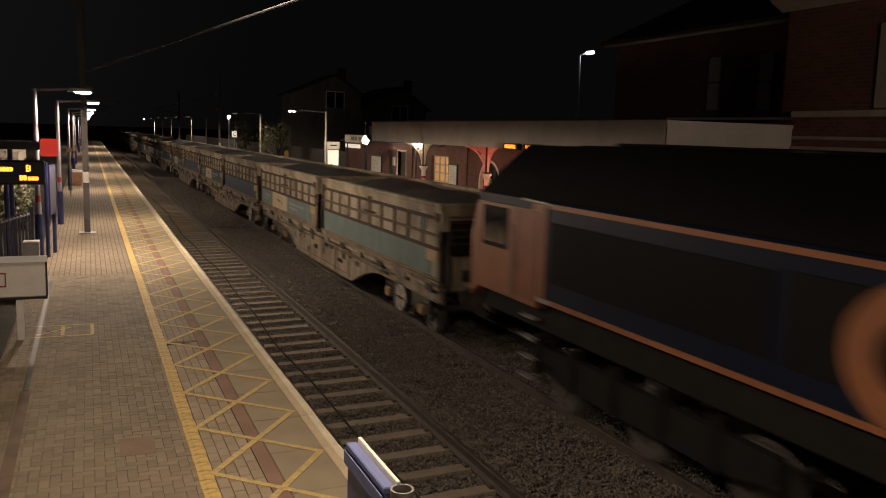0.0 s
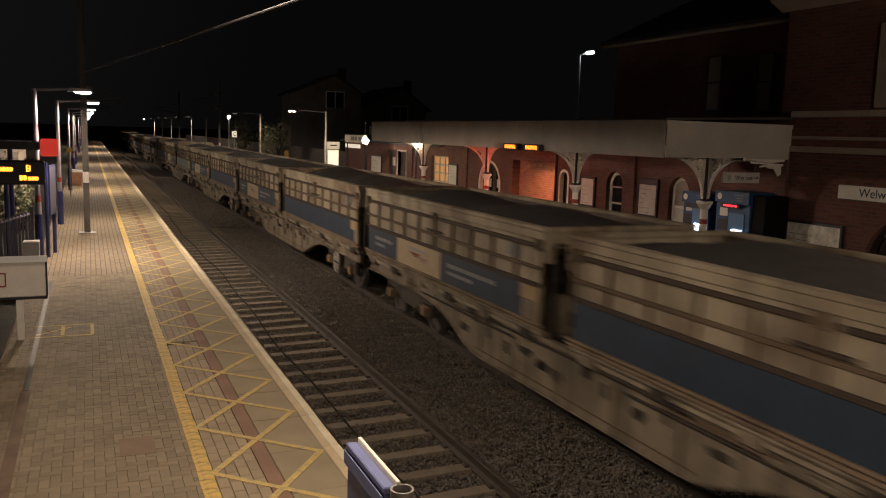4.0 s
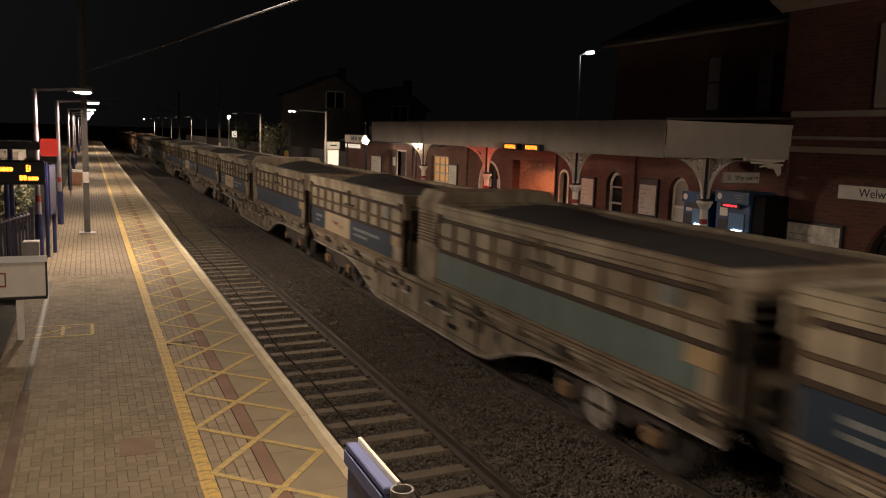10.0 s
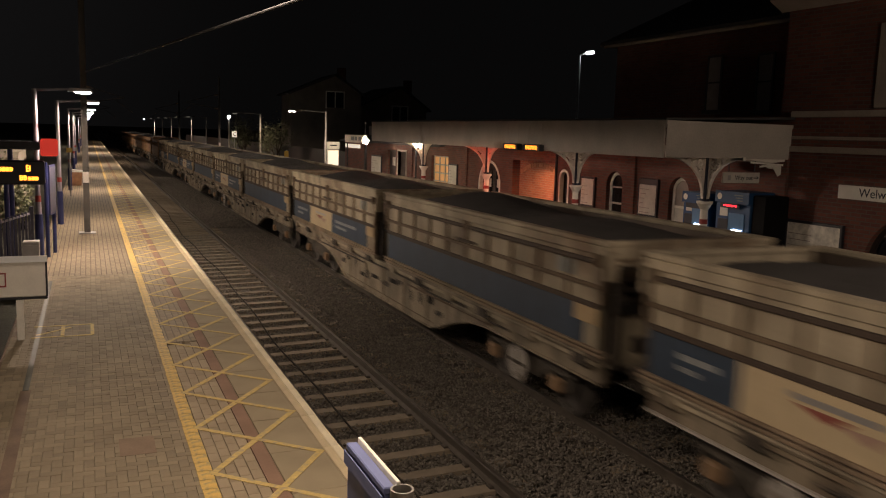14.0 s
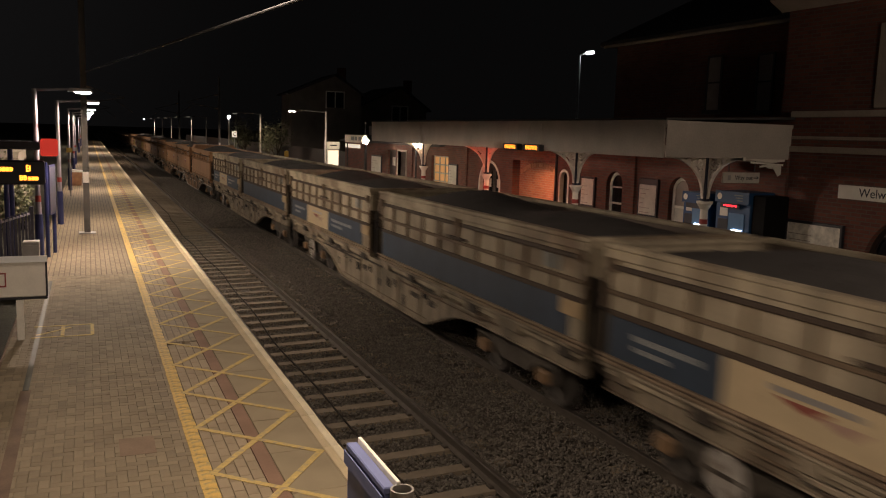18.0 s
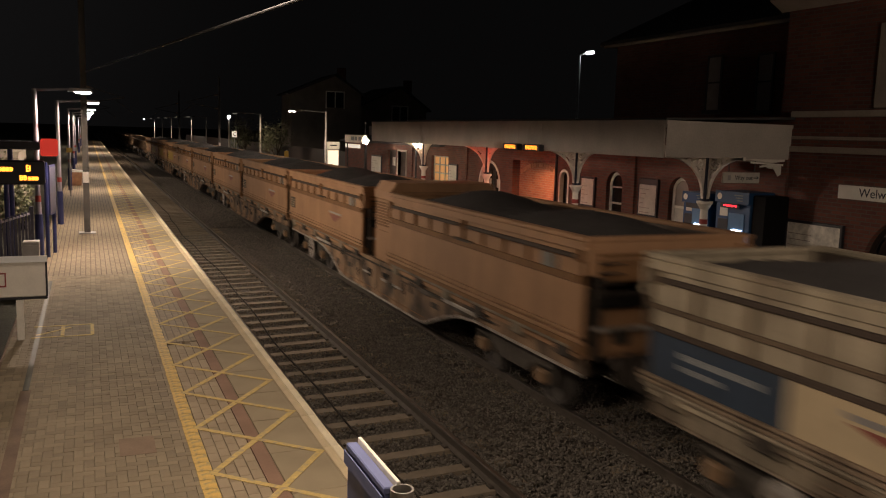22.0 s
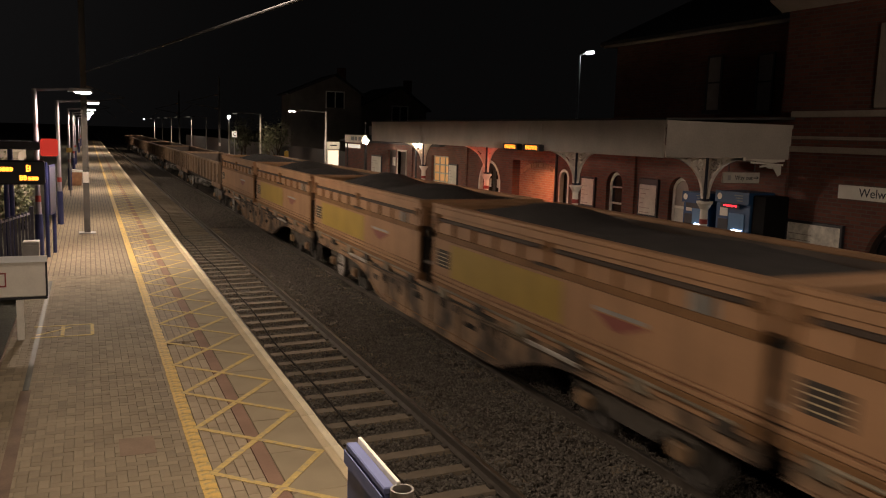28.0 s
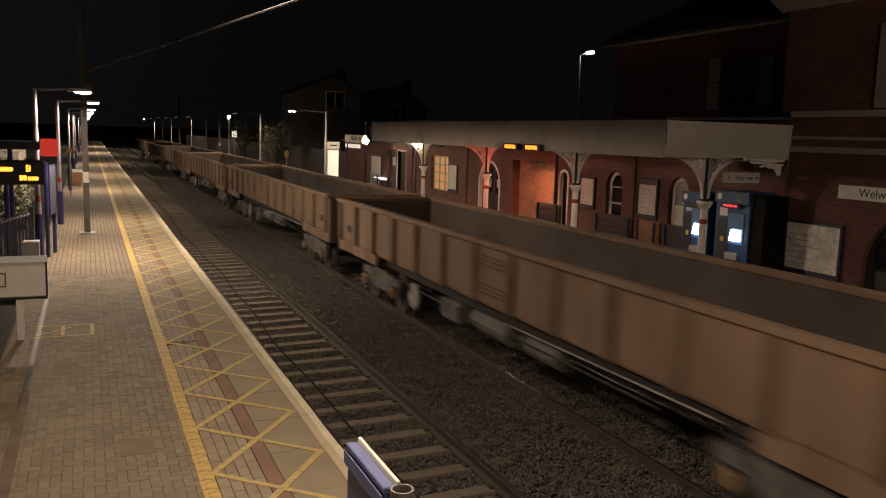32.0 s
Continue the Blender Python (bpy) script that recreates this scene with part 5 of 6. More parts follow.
# lights under the canopy
for y, p, c in ((15.6, 34, SODIUM), (20.6, 26, SODIUM), (26.2, 26, SODIUM)):
    t = thing("canopy_light", pose(8.75, y, 3.34), "flat light fitting under the canopy", "ceiling light", "lights under the canopy")
    part("housing", Shape().box(-0.14, 0.14, -0.3, 0.3, 0.0, 0.038, 0.01), BLACK_IRON, t)
    part("diffuser", Shape().box(-0.11, 0.11, -0.27, 0.27, -0.03, -0.002, 0.008), glow("canopy_diffuser", (1.0, 0.8, 0.5), 2.5), t)
    lamp("AREA", pose(8.75, y, 3.29), p, c, 0.3, 170)
# unseen fitting and area light, added to turn the recess orange
hl = thing("recess_lamp", pose(10.95, 23.7, 2.95), "unseen orange-red lamp added over the brick recess", "lamp")
part("housing", Shape().box(-0.1, 0.1, -0.5, 0.5, -0.04, 0.06, 0.01), BLACK_IRON, hl)
part("element", Shape().box(-0.05, 0.05, -0.45, 0.45, -0.06, -0.042), glow("recess_lamp_glow", (1.0, 0.25, 0.06), 6), hl)
lamp("AREA", pose(10.7, 23.2, 2.40, 0, 25), 72, (1.0, 0.44, 0.22), 0.5, 175)
# red point without a fitting, added to redden the column brackets
lamp("POINT", pose(8.25, 23.4, 2.35), 48, (1.0, 0.035, 0.015), 0.08)

# far platform: name sign, totem, lean-to
fs = thing("canopy_end_sign", pose(9.4, 37.6, 2.72), "white sign on brackets past the canopy end", "sign")
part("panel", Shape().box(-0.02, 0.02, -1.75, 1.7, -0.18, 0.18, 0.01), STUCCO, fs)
for a, b in ((0.2, 0.7), (-0.3, 0.1), (-0.9, -0.5)):
    part("lettering", Shape().box(-0.026, -0.021, a, b, -0.08, 0.1), LETTER, fs)
for q in (-1.5, 1.5):
    part("post", Shape().tube((0.05, q, -2.72), (0.05, q, 0.2), 0.03, n=8), BLACK_IRON, fs)
tt = thing("information_totem", pose(8.0, 37.4, 0), "white lit information totem with a dark header", "sign")
part("panel", Shape().box(-0.03, 0.52, -0.04, 0.04, 0.3, 2.2, 0.01), WHITE_PAINT, tt)
part("lit_poster", Shape().box(0.0, 0.49, -0.046, -0.041, 1.0, 2.15), POSTER_LIT, tt)
part("header", Shape().box(-0.06, 0.55, -0.05, 0.05, 2.22, 2.55, 0.01), WHITE_PAINT, tt)
part("lettering", Shape().box(0.1, 0.42, -0.055, -0.051, 2.36, 2.42), LETTER, tt)
for x in (0.02, 0.46):
    part("post", Shape().tube((x, 0, 0), (x, 0, 2.3), 0.025, n=8), GREY_METAL, tt)
# a bright white spot of unknown source, drawn as a glowing strip
wl = thing("wall_light", pose(WALL_X, 38.8, 0.81), "small bright white strip low on the brick wall", "lamp")
part("housing", Shape().box(-0.12, -0.003, -0.85, 0.85, -0.09, -0.055, 0.01), BLACK_IRON, wl)
part("tube", Shape().tube((-0.08, -0.8, 0.0), (-0.08, 0.8, 0.0), 0.05, n=10), glow("cold_strip", (0.9, 0.95, 1.0), 3.0), wl, "glowing white strip")
gl = thing("shop_sign", pose(WALL_X - 0.063, 43.6, 2.28), "warm lit strip sign on a low brick building", "sign")
part("box", Shape().box(-0.06, 0.06, -1.2, 1.2, -0.1, 0.1, 0.01), POSTER_LIT, gl)
yb = thing("notice_board", pose(8.2, 47.0, 0), "small yellow notice on a post", "sign")
part("post", Shape().tube((0, 0, 0), (0, 0, 1.9), 0.03, n=8), GREY_METAL, yb)
part("panel", Shape().box(-0.12, 0.12, -0.04, -0.031, 1.5, 1.85), WAGON_BRIGHT, yb)
setting("lean_to_roof", Shape().prism([(WALL_X - 0.25, 2.52), (WALL_X - 0.25, 2.60), (WALL_X + 3, 3.2), (WALL_X + 3, 3.1)], "y", 31.0, 45.4), SLATE, "slate roof of the low end of the building", "roof")

# station house above
setting("house_wall", Shape().box(12.45, 12.85, 13.4, 21.2, 3.4, 5.78), BRICK, "dark brick upper storey of the station house", "wall")
setting("house_roof", Shape().prism([(12.1, 5.78), (12.1, 5.9), (17.0, 8.2), (21.5, 5.9), (21.5, 5.78)], "y", 13.3, 21.6), SLATE, "slate roof of the station house", "roof")
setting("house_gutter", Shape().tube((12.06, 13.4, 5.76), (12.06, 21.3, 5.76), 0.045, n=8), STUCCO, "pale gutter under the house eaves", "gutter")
blk = thing("house_block", pose(0, 0, 0), "tall brick block of the station house with stone bands", "building", kind="structure")
part("wall", Shape().box(WALL_X + 0.02, WALL_X + 9, 3.0, 13.3, TOP, 6.0), BRICK, blk)
part("side_wall", Shape().box(WALL_X + 0.42, WALL_X + 9, 12.9, 13.3, 0.0, TOP), BRICK, blk)
for z0, z1, d in ((3.60, 3.72, 0.10), (2.90, 3.02, 0.07), (3.16, 3.22, 0.04)):
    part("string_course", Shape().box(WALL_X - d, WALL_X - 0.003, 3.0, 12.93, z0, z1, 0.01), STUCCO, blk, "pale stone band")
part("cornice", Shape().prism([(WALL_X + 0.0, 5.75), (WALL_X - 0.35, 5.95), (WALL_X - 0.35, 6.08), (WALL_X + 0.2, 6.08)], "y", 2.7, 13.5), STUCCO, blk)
for y, z0, z1, h in ((16.87, 3.86, 5.22, 0.44), (15.15, 3.83, 5.15, 0.44)):
    w = thing("window_3", pose(12.45, y, 0), "tall upper window with a pale blind", "window", kind="structure")
    part("window_frame", Shape().box(-0.05, -0.01, -h / 2 - 0.05, -h / 2, z0, z1).box(-0.05, -0.01, h / 2, h / 2 + 0.05, z0, z1).box(-0.05, -0.01, -h / 2, h / 2, z1 - 0.05, z1).box(-0.05, -0.01, -h / 2, h / 2, (z0 + z1) / 2 - 0.02, (z0 + z1) / 2 + 0.02), DOOR_PAINT, w)
    part("blind", Shape().box(-0.03, -0.012, -h / 2, h / 2, z0, z1 - 0.05), BLIND, w, "drawn pale blind")
    part("window_sill", Shape().box(-0.1, -0.003, -h / 2 - 0.1, h / 2 + 0.1, z0 - 0.1, z0 - 0.003), DOOR_PAINT, w)
w = thing("window_4", pose(WALL_X + 0.02, 10.95, 0), "tall pale window in the brick block", "window", kind="structure")
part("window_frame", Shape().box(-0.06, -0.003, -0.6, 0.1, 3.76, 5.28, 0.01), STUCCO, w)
part("pane", Shape().box(-0.07, -0.061, -0.52, 0.02, 3.84, 5.2), BLIND, w)

# ---- lamps and posts ----
LENS_DIM = glow("dim_lens", (1.0, 0.9, 0.75), 0.18)
STEEL_DARK = mat("weathered_steel", (0.075, 0.068, 0.06), 0.7, 0.3, 4, 0.3, 40, 0.1)

def platform_lamp(x, y, reach, label, group, top=3.70, base=1.0, blue=True, lit=True):
    l = thing("platform_lamp", pose(x, y, 0), label, "street lamp", group)
    part("post", Shape().tube((0, 0, base), (0, 0, top), 0.062, 0.05, 14), POST_PAINT if blue else PAPER, l)
    part("base", Shape().tube((0, 0, 0), (0, 0, base), 0.088, 0.085, 14), BLUE_PAINT if blue else GREY_METAL, l)
    if blue:
        part("red_band", Shape().tube((0, 0, 1.28), (0, 0, 1.42), 0.0635, 0.0632, 14), RED_PAINT, l)
    part("arm", Shape().tube((0, 0, top - 0.03), (reach * 0.72, 0, top + 0.02), 0.03, 0.022, 8), POST_PAINT if blue else GREY_METAL, l)
    part("lantern", Shape().prism([(reach * 0.70, top - 0.03), (reach * 0.74, top + 0.05), (reach * 1.2, top + 0.04), (reach * 1.26, top - 0.03)] if reach > 0 else [(reach * 0.70, top - 0.03), (reach * 1.26, top - 0.03), (reach * 1.2, top + 0.04), (reach * 0.74, top + 0.05)], "y", -0.11, 0.11), GREY_METAL if blue else STEEL_DARK, l)
    a, b = sorted((reach * (0.86 if blue else 1.02), reach * 1.22))
    part("lens", Shape().prism([((a + b) / 2 + (b - a) / 2 * math.cos(t), top - 0.045 + 0.028 * math.sin(t)) for t in np.linspace(0, 2 * math.pi, 13)[:-1]], "y", -0.09, 0.09), LAMP_WHITE if lit else LENS_DIM, l, "glowing lens")
    return l


for y, x in ((20.5, -3.24), (27.4, -3.0), (41.5, -2.98), (54.0, -2.98), (68.0, -3.05), (96.0, -3.05), (124.0, -3.05)):
    platform_lamp(x, y, 0.95, "slim white platform lamp with a navy base and red band", "lamps on the near platform", 3.77 if y < 25 else 3.70)
for y, x, t in ((39.6, 8.5, 3.97), (56.3, 8.5, 4.05), (84.0, 8.5, 4.05), (96.4, 8.5, 4.1), (109.3, 8.5, 4.1), (120.7, 8.5, 4.2), (135.8, 8.5, 4.2), (152.0, 8.5, 4.2)):
    platform_lamp(x, y, -1.5, "grey platform lamp with a long arm", "lamps on the far platform", t, 0.9, False, y in (39.6, 152.0))
ft = thing("floodlight", pose(8.5, 69.8, 0), "pale post with a bright flood lamp", "street lamp")
part("post", Shape().tube((0, 0, 0), (0, 0, 4.0), 0.07, 0.06, 12), WHITE_PAINT, ft)
part("lens", Shape().box(-0.1, 0.1, -0.1, 0.1, 3.85, 4.05, 0.02), LAMP_WHITE, ft)
sl = thing("street_lamp", pose(18.0, 32.1, -0.06), "tall grey street lamp with a white head beyond the station", "street lamp")
part("post", Shape().tube((0, 0, 0), (0, 0, 6.75), 0.07, 0.045, 12), GREY_METAL, sl)
part("arm", Shape().tube((0, 0, 6.75), (0.28, -0.1, 6.9), 0.03, n=8), GREY_METAL, sl)
part("lens", Shape().tube((0.28, -0.1, 6.88), (0.58, -0.2, 6.92), 0.07, 0.055, 12), glow("cold_lamp_glass", (0.8, 0.9, 1.0), 30), sl, "glowing head")
lamp("POINT", pose(18.4, 31.9, 6.7), 35, (0.9, 0.95, 1.0), 0.15)

# electrification masts and wires


def mast(x, y, h, way, arms=True, label="grey steel electrification mast"):
    m = thing("electrification_mast", pose(x, y, -0.002), label, "mast", "electrification masts")
    part("column", Shape().box(-0.08, 0.08, -0.012, 0.012, 0.0, h).box(-0.08, -0.066, -0.075, -0.013, 0, h).box(-0.08, -0.066, 0.013, 0.075, 0, h).box(0.066, 0.08, -0.075, -0.013, 0, h).box(0.066, 0.08, 0.013, 0.075, 0, h), STEEL_DARK, m)
    part("foot_plate", Shape().box(-0.22, 0.22, -0.2, 0.2, 0.003, 0.03, 0.005), GREY_METAL, m)
    part("notice", Shape().box(-0.075, 0.075, -0.092, -0.078, 1.42, 1.72), PAPER, m, "small white notice plate")
    if not arms:
        return m
    arm = Shape().tube((0.1 * way, 0, 4.7), (way * 2.9, 0, 5.2), 0.03, n=8).tube((0.1 * way, 0, 6.0), (way * 2.9, 0, 5.2), 0.03, n=8).tube((way * 2.3, 0, 4.98), (way * 3.6, 0, 4.0), 0.025, n=8)
    part("cantilever", arm, STEEL_DARK, m)
    for z in (4.72, 5.96):
        part("insulator", Shape().tube((way * 0.12, 0, z), (way * 0.42, 0, z + (0.06 if z < 5 else -0.06)), 0.07, n=10), RED_STRIP, m)
    return m


mast(-2.26, 25.05, 7.6, 1, False)
mast(-2.3, 72.0, 7.6, 1)
mast(-2.3, 118.0, 7.6, 1)
mast(8.7, 76.6, 7.6, -1)
mast(8.7, 112.0, 7.6, -1)
wire = thing("overhead_line", pose(0, 0, 0), "thin bare overhead wire slung from a mast", "wire", kind="structure")
WIRE = mat("bare_wire", (0.04, 0.039, 0.039), 0.6, 0.2, 8, 0.1, 40, 0.0)
part("feeder", Shape().tube((-2.2, 25.05, 4.45), (-0.3, 8.0, 4.27), 0.017, n=8).tube((-0.3, 8.0, 4.27), (1.5, -8.0, 4.3), 0.017, n=8), WIRE, wire)

# ---- near platform furniture ----
rnd = random.Random(7)
BRIGHT_WHITE = mat("lamp_lit_white", (0.88, 0.88, 0.86), 0.35, 0, 5, 0.04, 50, 0.02)
bd = thing("route_board", pose(-3.12, 12.7, 0), "low white board with a red square on a pale post", "sign")
part("post", Shape().box(-0.045, 0.045, -0.03, 0.03, 0.0, 0.62, 0.008), WHITE_PAINT, bd)
part("panel", Shape().box(-0.75, 0.335, -0.045, 0.045, 0.62, 1.11, 0.012), WHITE_PAINT, bd)
part("frame", Shape().box(-0.77, 0.355, -0.05, 0.05, 0.585, 0.619, 0.008).box(0.336, 0.36, -0.05, 0.05, 0.62, 1.11, 0.006), BLACK_IRON, bd)
# cap sloped and whiter than the panel to imitate lamp glare along the top
part("cap", Shape().prism([(-0.09, 1.113), (-0.09, 1.125), (0.05, 1.185), (0.05, 1.113)], "x", -0.77, 0.36), BRIGHT_WHITE, bd, "white top edge brightened for the lamp light on it")
part("red_mark", Shape().box(-0.30, -0.155, -0.052, -0.046, 0.77, 0.79).box(-0.30, -0.155, -0.052, -0.046, 0.95, 0.97).box(-0.172, -0.155, -0.052, -0.046, 0.791, 0.949).box(-0.30, -0.283, -0.052, -0.046, 0.791, 0.949), RED_PAINT, bd)
di = thing("platform_display", pose(-3.35, 18.5, 0), "black platform display with amber characters on a post", "display")
part("housing", Shape().box(-0.6, 0.35, -0.11, 0.11, 1.80, 2.28, 0.03), BLACK_IRON, di)


def digit(x0, x1, z0, z1):
    """One lit character drawn as a broken ring with a bar across."""
    w, m = (x1 - x0) * 0.3, (z0 + z1) / 2
    s = Shape().box(x0, x0 + w, -0.118, -0.112, z0, z1).box(x1 - w, x1, -0.118, -0.112, z0 + 0.012, z1 - 0.012)
    return s.box(x0 + w, x1 - w, -0.1175, -0.1125, z1 - 0.022, z1).box(x0 + w, x1 - w, -0.1175, -0.1125, m - 0.011, m + 0.011).box(x0 + w, x1 - w, -0.1175, -0.1125, z0, z0 + 0.022)


for x0, n, z0, h, w in ((-0.46, 4, 2.06, 0.085, 0.055), (0.02, 1, 2.06, 0.13, 0.08), (-0.10, 2, 1.885, 0.10, 0.062), (0.055, 3, 1.885, 0.075, 0.055)):
    for k in range(n):
        part("character", digit(x0 + k * (w + 0.008), x0 + k * (w + 0.008) + w, z0, z0 + h), DISPLAY_AMBER, di)
part("post", Shape().tube((-0.35, 0, 0), (-0.35, 0, 1.80), 0.05, n=12), BLUE_PAINT, di)
rs = thing("red_sign", pose(-3.35, 19.0, 0), "dark overhead bar with a glowing red panel", "sign")
part("bar", Shape().box(-0.55, 0.255, -0.08, 0.08, 2.48, 2.65, 0.02), BLACK_IRON, rs)
part("red_panel", Shape().box(0.26, 0.59, -0.03, 0.03, 2.35, 2.71, 0.03), glow("red_panel_lit", (0.85, 0.055, 0.035), 0.5), rs)
part("post", Shape().tube((-0.3, 0.0, 0), (-0.3, 0.0, 2.48), 0.05, n=12), BLUE_PAINT, rs)
hp = thing("help_point", pose(-3.02, 20.9, 0), "navy sign frame on two posts with a pale panel edge", "sign")
for x, y, z in ((-0.06, -0.25, 2.15), (0.06, 0.45, 2.05)):
    part("post", Shape().tube((x, y, 0), (x, y, z), 0.045, n=12), BLUE_PAINT, hp)
part("panel", Shape().prism([(-0.03, -0.2), (0.01, -0.2), (0.11, 0.42), (0.07, 0.42)], "z", 0.95, 2.08), BLUE_PAINT, hp)
part("face", Shape().prism([(0.012, -0.2), (0.018, -0.2), (0.118, 0.42), (0.112, 0.42)], "z", 1.0, 2.04), RAIL_PAINT, hp)
fe = thing("railing", pose(0, 0, 0), "dark metal picket railings with a pale end post behind the platform", "fence")
for k in range(13):
    u = k / 12
    part("baluster", Shape().box(-3.98 + 0.6 * u - 0.022, -3.98 + 0.6 * u + 0.022, 17.0 + 2.6 * u - 0.015, 17.0 + 2.6 * u + 0.015, 0.12, 1.16, 0.004), RAIL_PAINT, fe)
for z in (0.2, 1.1):
    part("rail", Shape().prism([(-4.0, 17.02), (-3.97, 17.02), (-3.36, 19.62), (-3.39, 19.62)], "z", z - 0.02, z + 0.02), RAIL_PAINT, fe)
part("post", Shape().box(-3.72, -3.62, 15.6, 15.7, 0, 1.36, 0.01), POST_PAINT, fe)
part("post", Shape().box(-3.38, -3.30, 19.66, 19.74, 0, 1.25, 0.01), RAIL_PAINT, fe)
cb = thing("equipment_cabinet", pose(-3.22, 17.2, 0), "small pale grey equipment cabinet", "cabinet")
part("body", Shape().box(-0.14, 0.14, -0.18, 0.18, 0.0, 0.82, 0.012), GREY_METAL, cb)
part("door", Shape().box(-0.11, 0.11, -0.188, -0.181, 0.08, 0.76, 0.004), GREY_METAL, cb)
gb = thing("grit_bin", pose(-2.75, 45.0, 0), "orange-brown bin with a pale sloping lid", "bin")
part("body", Shape().prism([(-0.22, 0.0), (-0.28, 0.66), (0.28, 0.66), (0.22, 0.0)], "y", -0.35, 0.35), TIMBER, gb)
part("lid", Shape().prism([(-0.31, 0.662), (-0.31, 0.80), (0.31, 0.72), (0.31, 0.662)], "y", -0.38, 0.38), PAPER, gb)
yl = thing("notice", pose(-2.9, 38.0, 0), "small yellow notice on a post", "sign")
part("post", Shape().tube((0, 0.03, 0), (0, 0.03, 2.0), 0.03, n=8), GREY_METAL, yl)
part("plate", Shape().box(-0.12, 0.12, -0.015, -0.003, 1.83, 2.03), WAGON_BRIGHT, yl)
cr = thing("parked_van", pose(-4.9, 28.4, -0.12), "pale van parked behind the platform fence", "van")
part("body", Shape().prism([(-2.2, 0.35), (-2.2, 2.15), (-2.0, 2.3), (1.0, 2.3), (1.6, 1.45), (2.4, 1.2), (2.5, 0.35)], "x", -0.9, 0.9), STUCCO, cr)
part("windscreen", Shape().prism([(1.02, 2.22), (1.58, 1.5), (1.62, 1.5), (1.06, 2.24)], "x", -0.8, 0.8), DARK_GLASS, cr)
for x in (-0.91, 0.91):
    part("side_window", Shape().box(x - 0.01, x + 0.01, 0.0, 0.9, 1.45, 2.05), DARK_GLASS, cr)
    for y in (-1.4, 1.6):
        part("wheel", Shape().tube((x - 0.1, y, 0.33), (x + 0.1, y, 0.33), 0.33, n=20), BLACK_IRON, cr)

# the sign whose back stands close before the camera
sg = thing("platform_sign", pose(-0.968, 3.2, 0), "lavender-grey sign back with a white edge on a round post", "sign")
LAVENDER = mat("lavender_grey_paint", (0.125, 0.15, 0.30), 0.5, 0, 4, 0.08, 40, 0.03)
part("post", Shape().tube((0, 0, 0), (0, 0, 1.46), 0.053, n=24), STEEL_DARK, sg)
cap = Shape()
for k in range(24):
    a, b = 2 * math.pi * k / 24, 2 * math.pi * (k + 1) / 24
    cap.prism([(0.053 * math.cos(a), 0.053 * math.sin(a)), (0.053 * math.cos(b), 0.053 * math.sin(b)), (0.043 * math.cos(b), 0.043 * math.sin(b)), (0.043 * math.cos(a), 0.043 * math.sin(a))], "z", 1.46, 1.5)
part("rim", cap, WHEEL_STEEL, sg, "open worn rim of the post")
part("panel", Shape().box(-0.06, -0.03, 0.06, 0.62, 0.2, 1.455, 0.004), LAVENDER, sg)
part("channel", Shape().box(-0.068, -0.012, 0.05, 0.62, 1.458, 1.492, 0.006), LAVENDER, sg)
part("groove", Shape().box(-0.075, -0.069, 0.06, 0.64, 1.38, 1.45, 0.002), LAVENDER, sg)
part("edge", Shape().box(-0.007, 0.011, 0.05, 0.625, 0.2, 1.512, 0.003), WHITE_PAINT, sg, "bright white panel edge")

# ---- shrubs and distance ----
LEAF = mat("leaf", (0.12, 0.12, 0.06), 0.6, 0, 6, 0.4, 30, 0.1, per=0.8, island=True)
BARK = mat("bark", (0.07, 0.05, 0.035), 0.9, 0, 8, 0.3, 40, 0.4)


def shrub(x, y, h, r, seed, n=900):
    rnd = random.Random(seed)
    t = thing("shrub", pose(x, y, -0.06), "leafy shrub lit from one side behind the platform", "shrub", "shrubs behind the far platform")
    tr = Shape().tube((0, 0, 0), (0.05, 0, h * 0.5), 0.07, 0.04, 8)
    tips = []
    for k in range(9):
        a = rnd.uniform(0, 6.28)
        q = (r * 0.7 * math.cos(a) * rnd.uniform(0.4, 1), r * 0.7 * math.sin(a) * rnd.uniform(0.4, 1), h * rnd.uniform(0.55, 0.95))
        tr.tube((0.04, 0, h * rnd.uniform(0.2, 0.5)), q, 0.03, 0.008, 6)
        tips.append(q)
    part("trunk", tr, BARK, t)
    s = Shape()
    for k in range(n):
        c = rnd.choice(tips)
        p = Vector((c[0] + rnd.gauss(0, r * 0.27), c[1] + rnd.gauss(0, r * 0.27), c[2] + rnd.gauss(0, h * 0.13)))
        if p.z < 0.1:
            continue
        u = Vector((rnd.gauss(0, 1), rnd.gauss(0, 1), rnd.gauss(0, 1))).normalized()
        v = u.orthogonal().normalized()
        z = rnd.uniform(0.05, 0.10)
        s.add([p - u * z, p + v * z * 0.45, p + u * z, p - v * z * 0.45], [(0, 1, 2, 3)])
    part("crown", s, LEAF, t)
    return t


for k, (x, y, h, r) in enumerate(((9.5, 55.8, 3.5, 1.0), (9.7, 60.0, 2.9, 0.9), (9.4, 67.5, 3.7, 1.0), (9.9, 72.5, 3.2, 1.0), (-3.85, 21.2, 1.9, 0.5), (-4.9, 23.0, 2.0, 0.9), (-4.9, 19.8, 1.6, 0.7))):
    shrub(x, y, h, r, 40 + k)
setting("boundary_fence", Shape().box(11.4, 11.48, 45.4, 130, -0.06, 1.9), DOOR_PAINT, "dark boarded fence behind the far platform", "fence")
wc = thing("lit_notice", pose(9.2, 71.5, 0), "pale lit notice among the shrubs", "sign")
part("post", Shape().tube((0, 0, 0), (0, 0, 2.4), 0.03, n=8), GREY_METAL, wc)
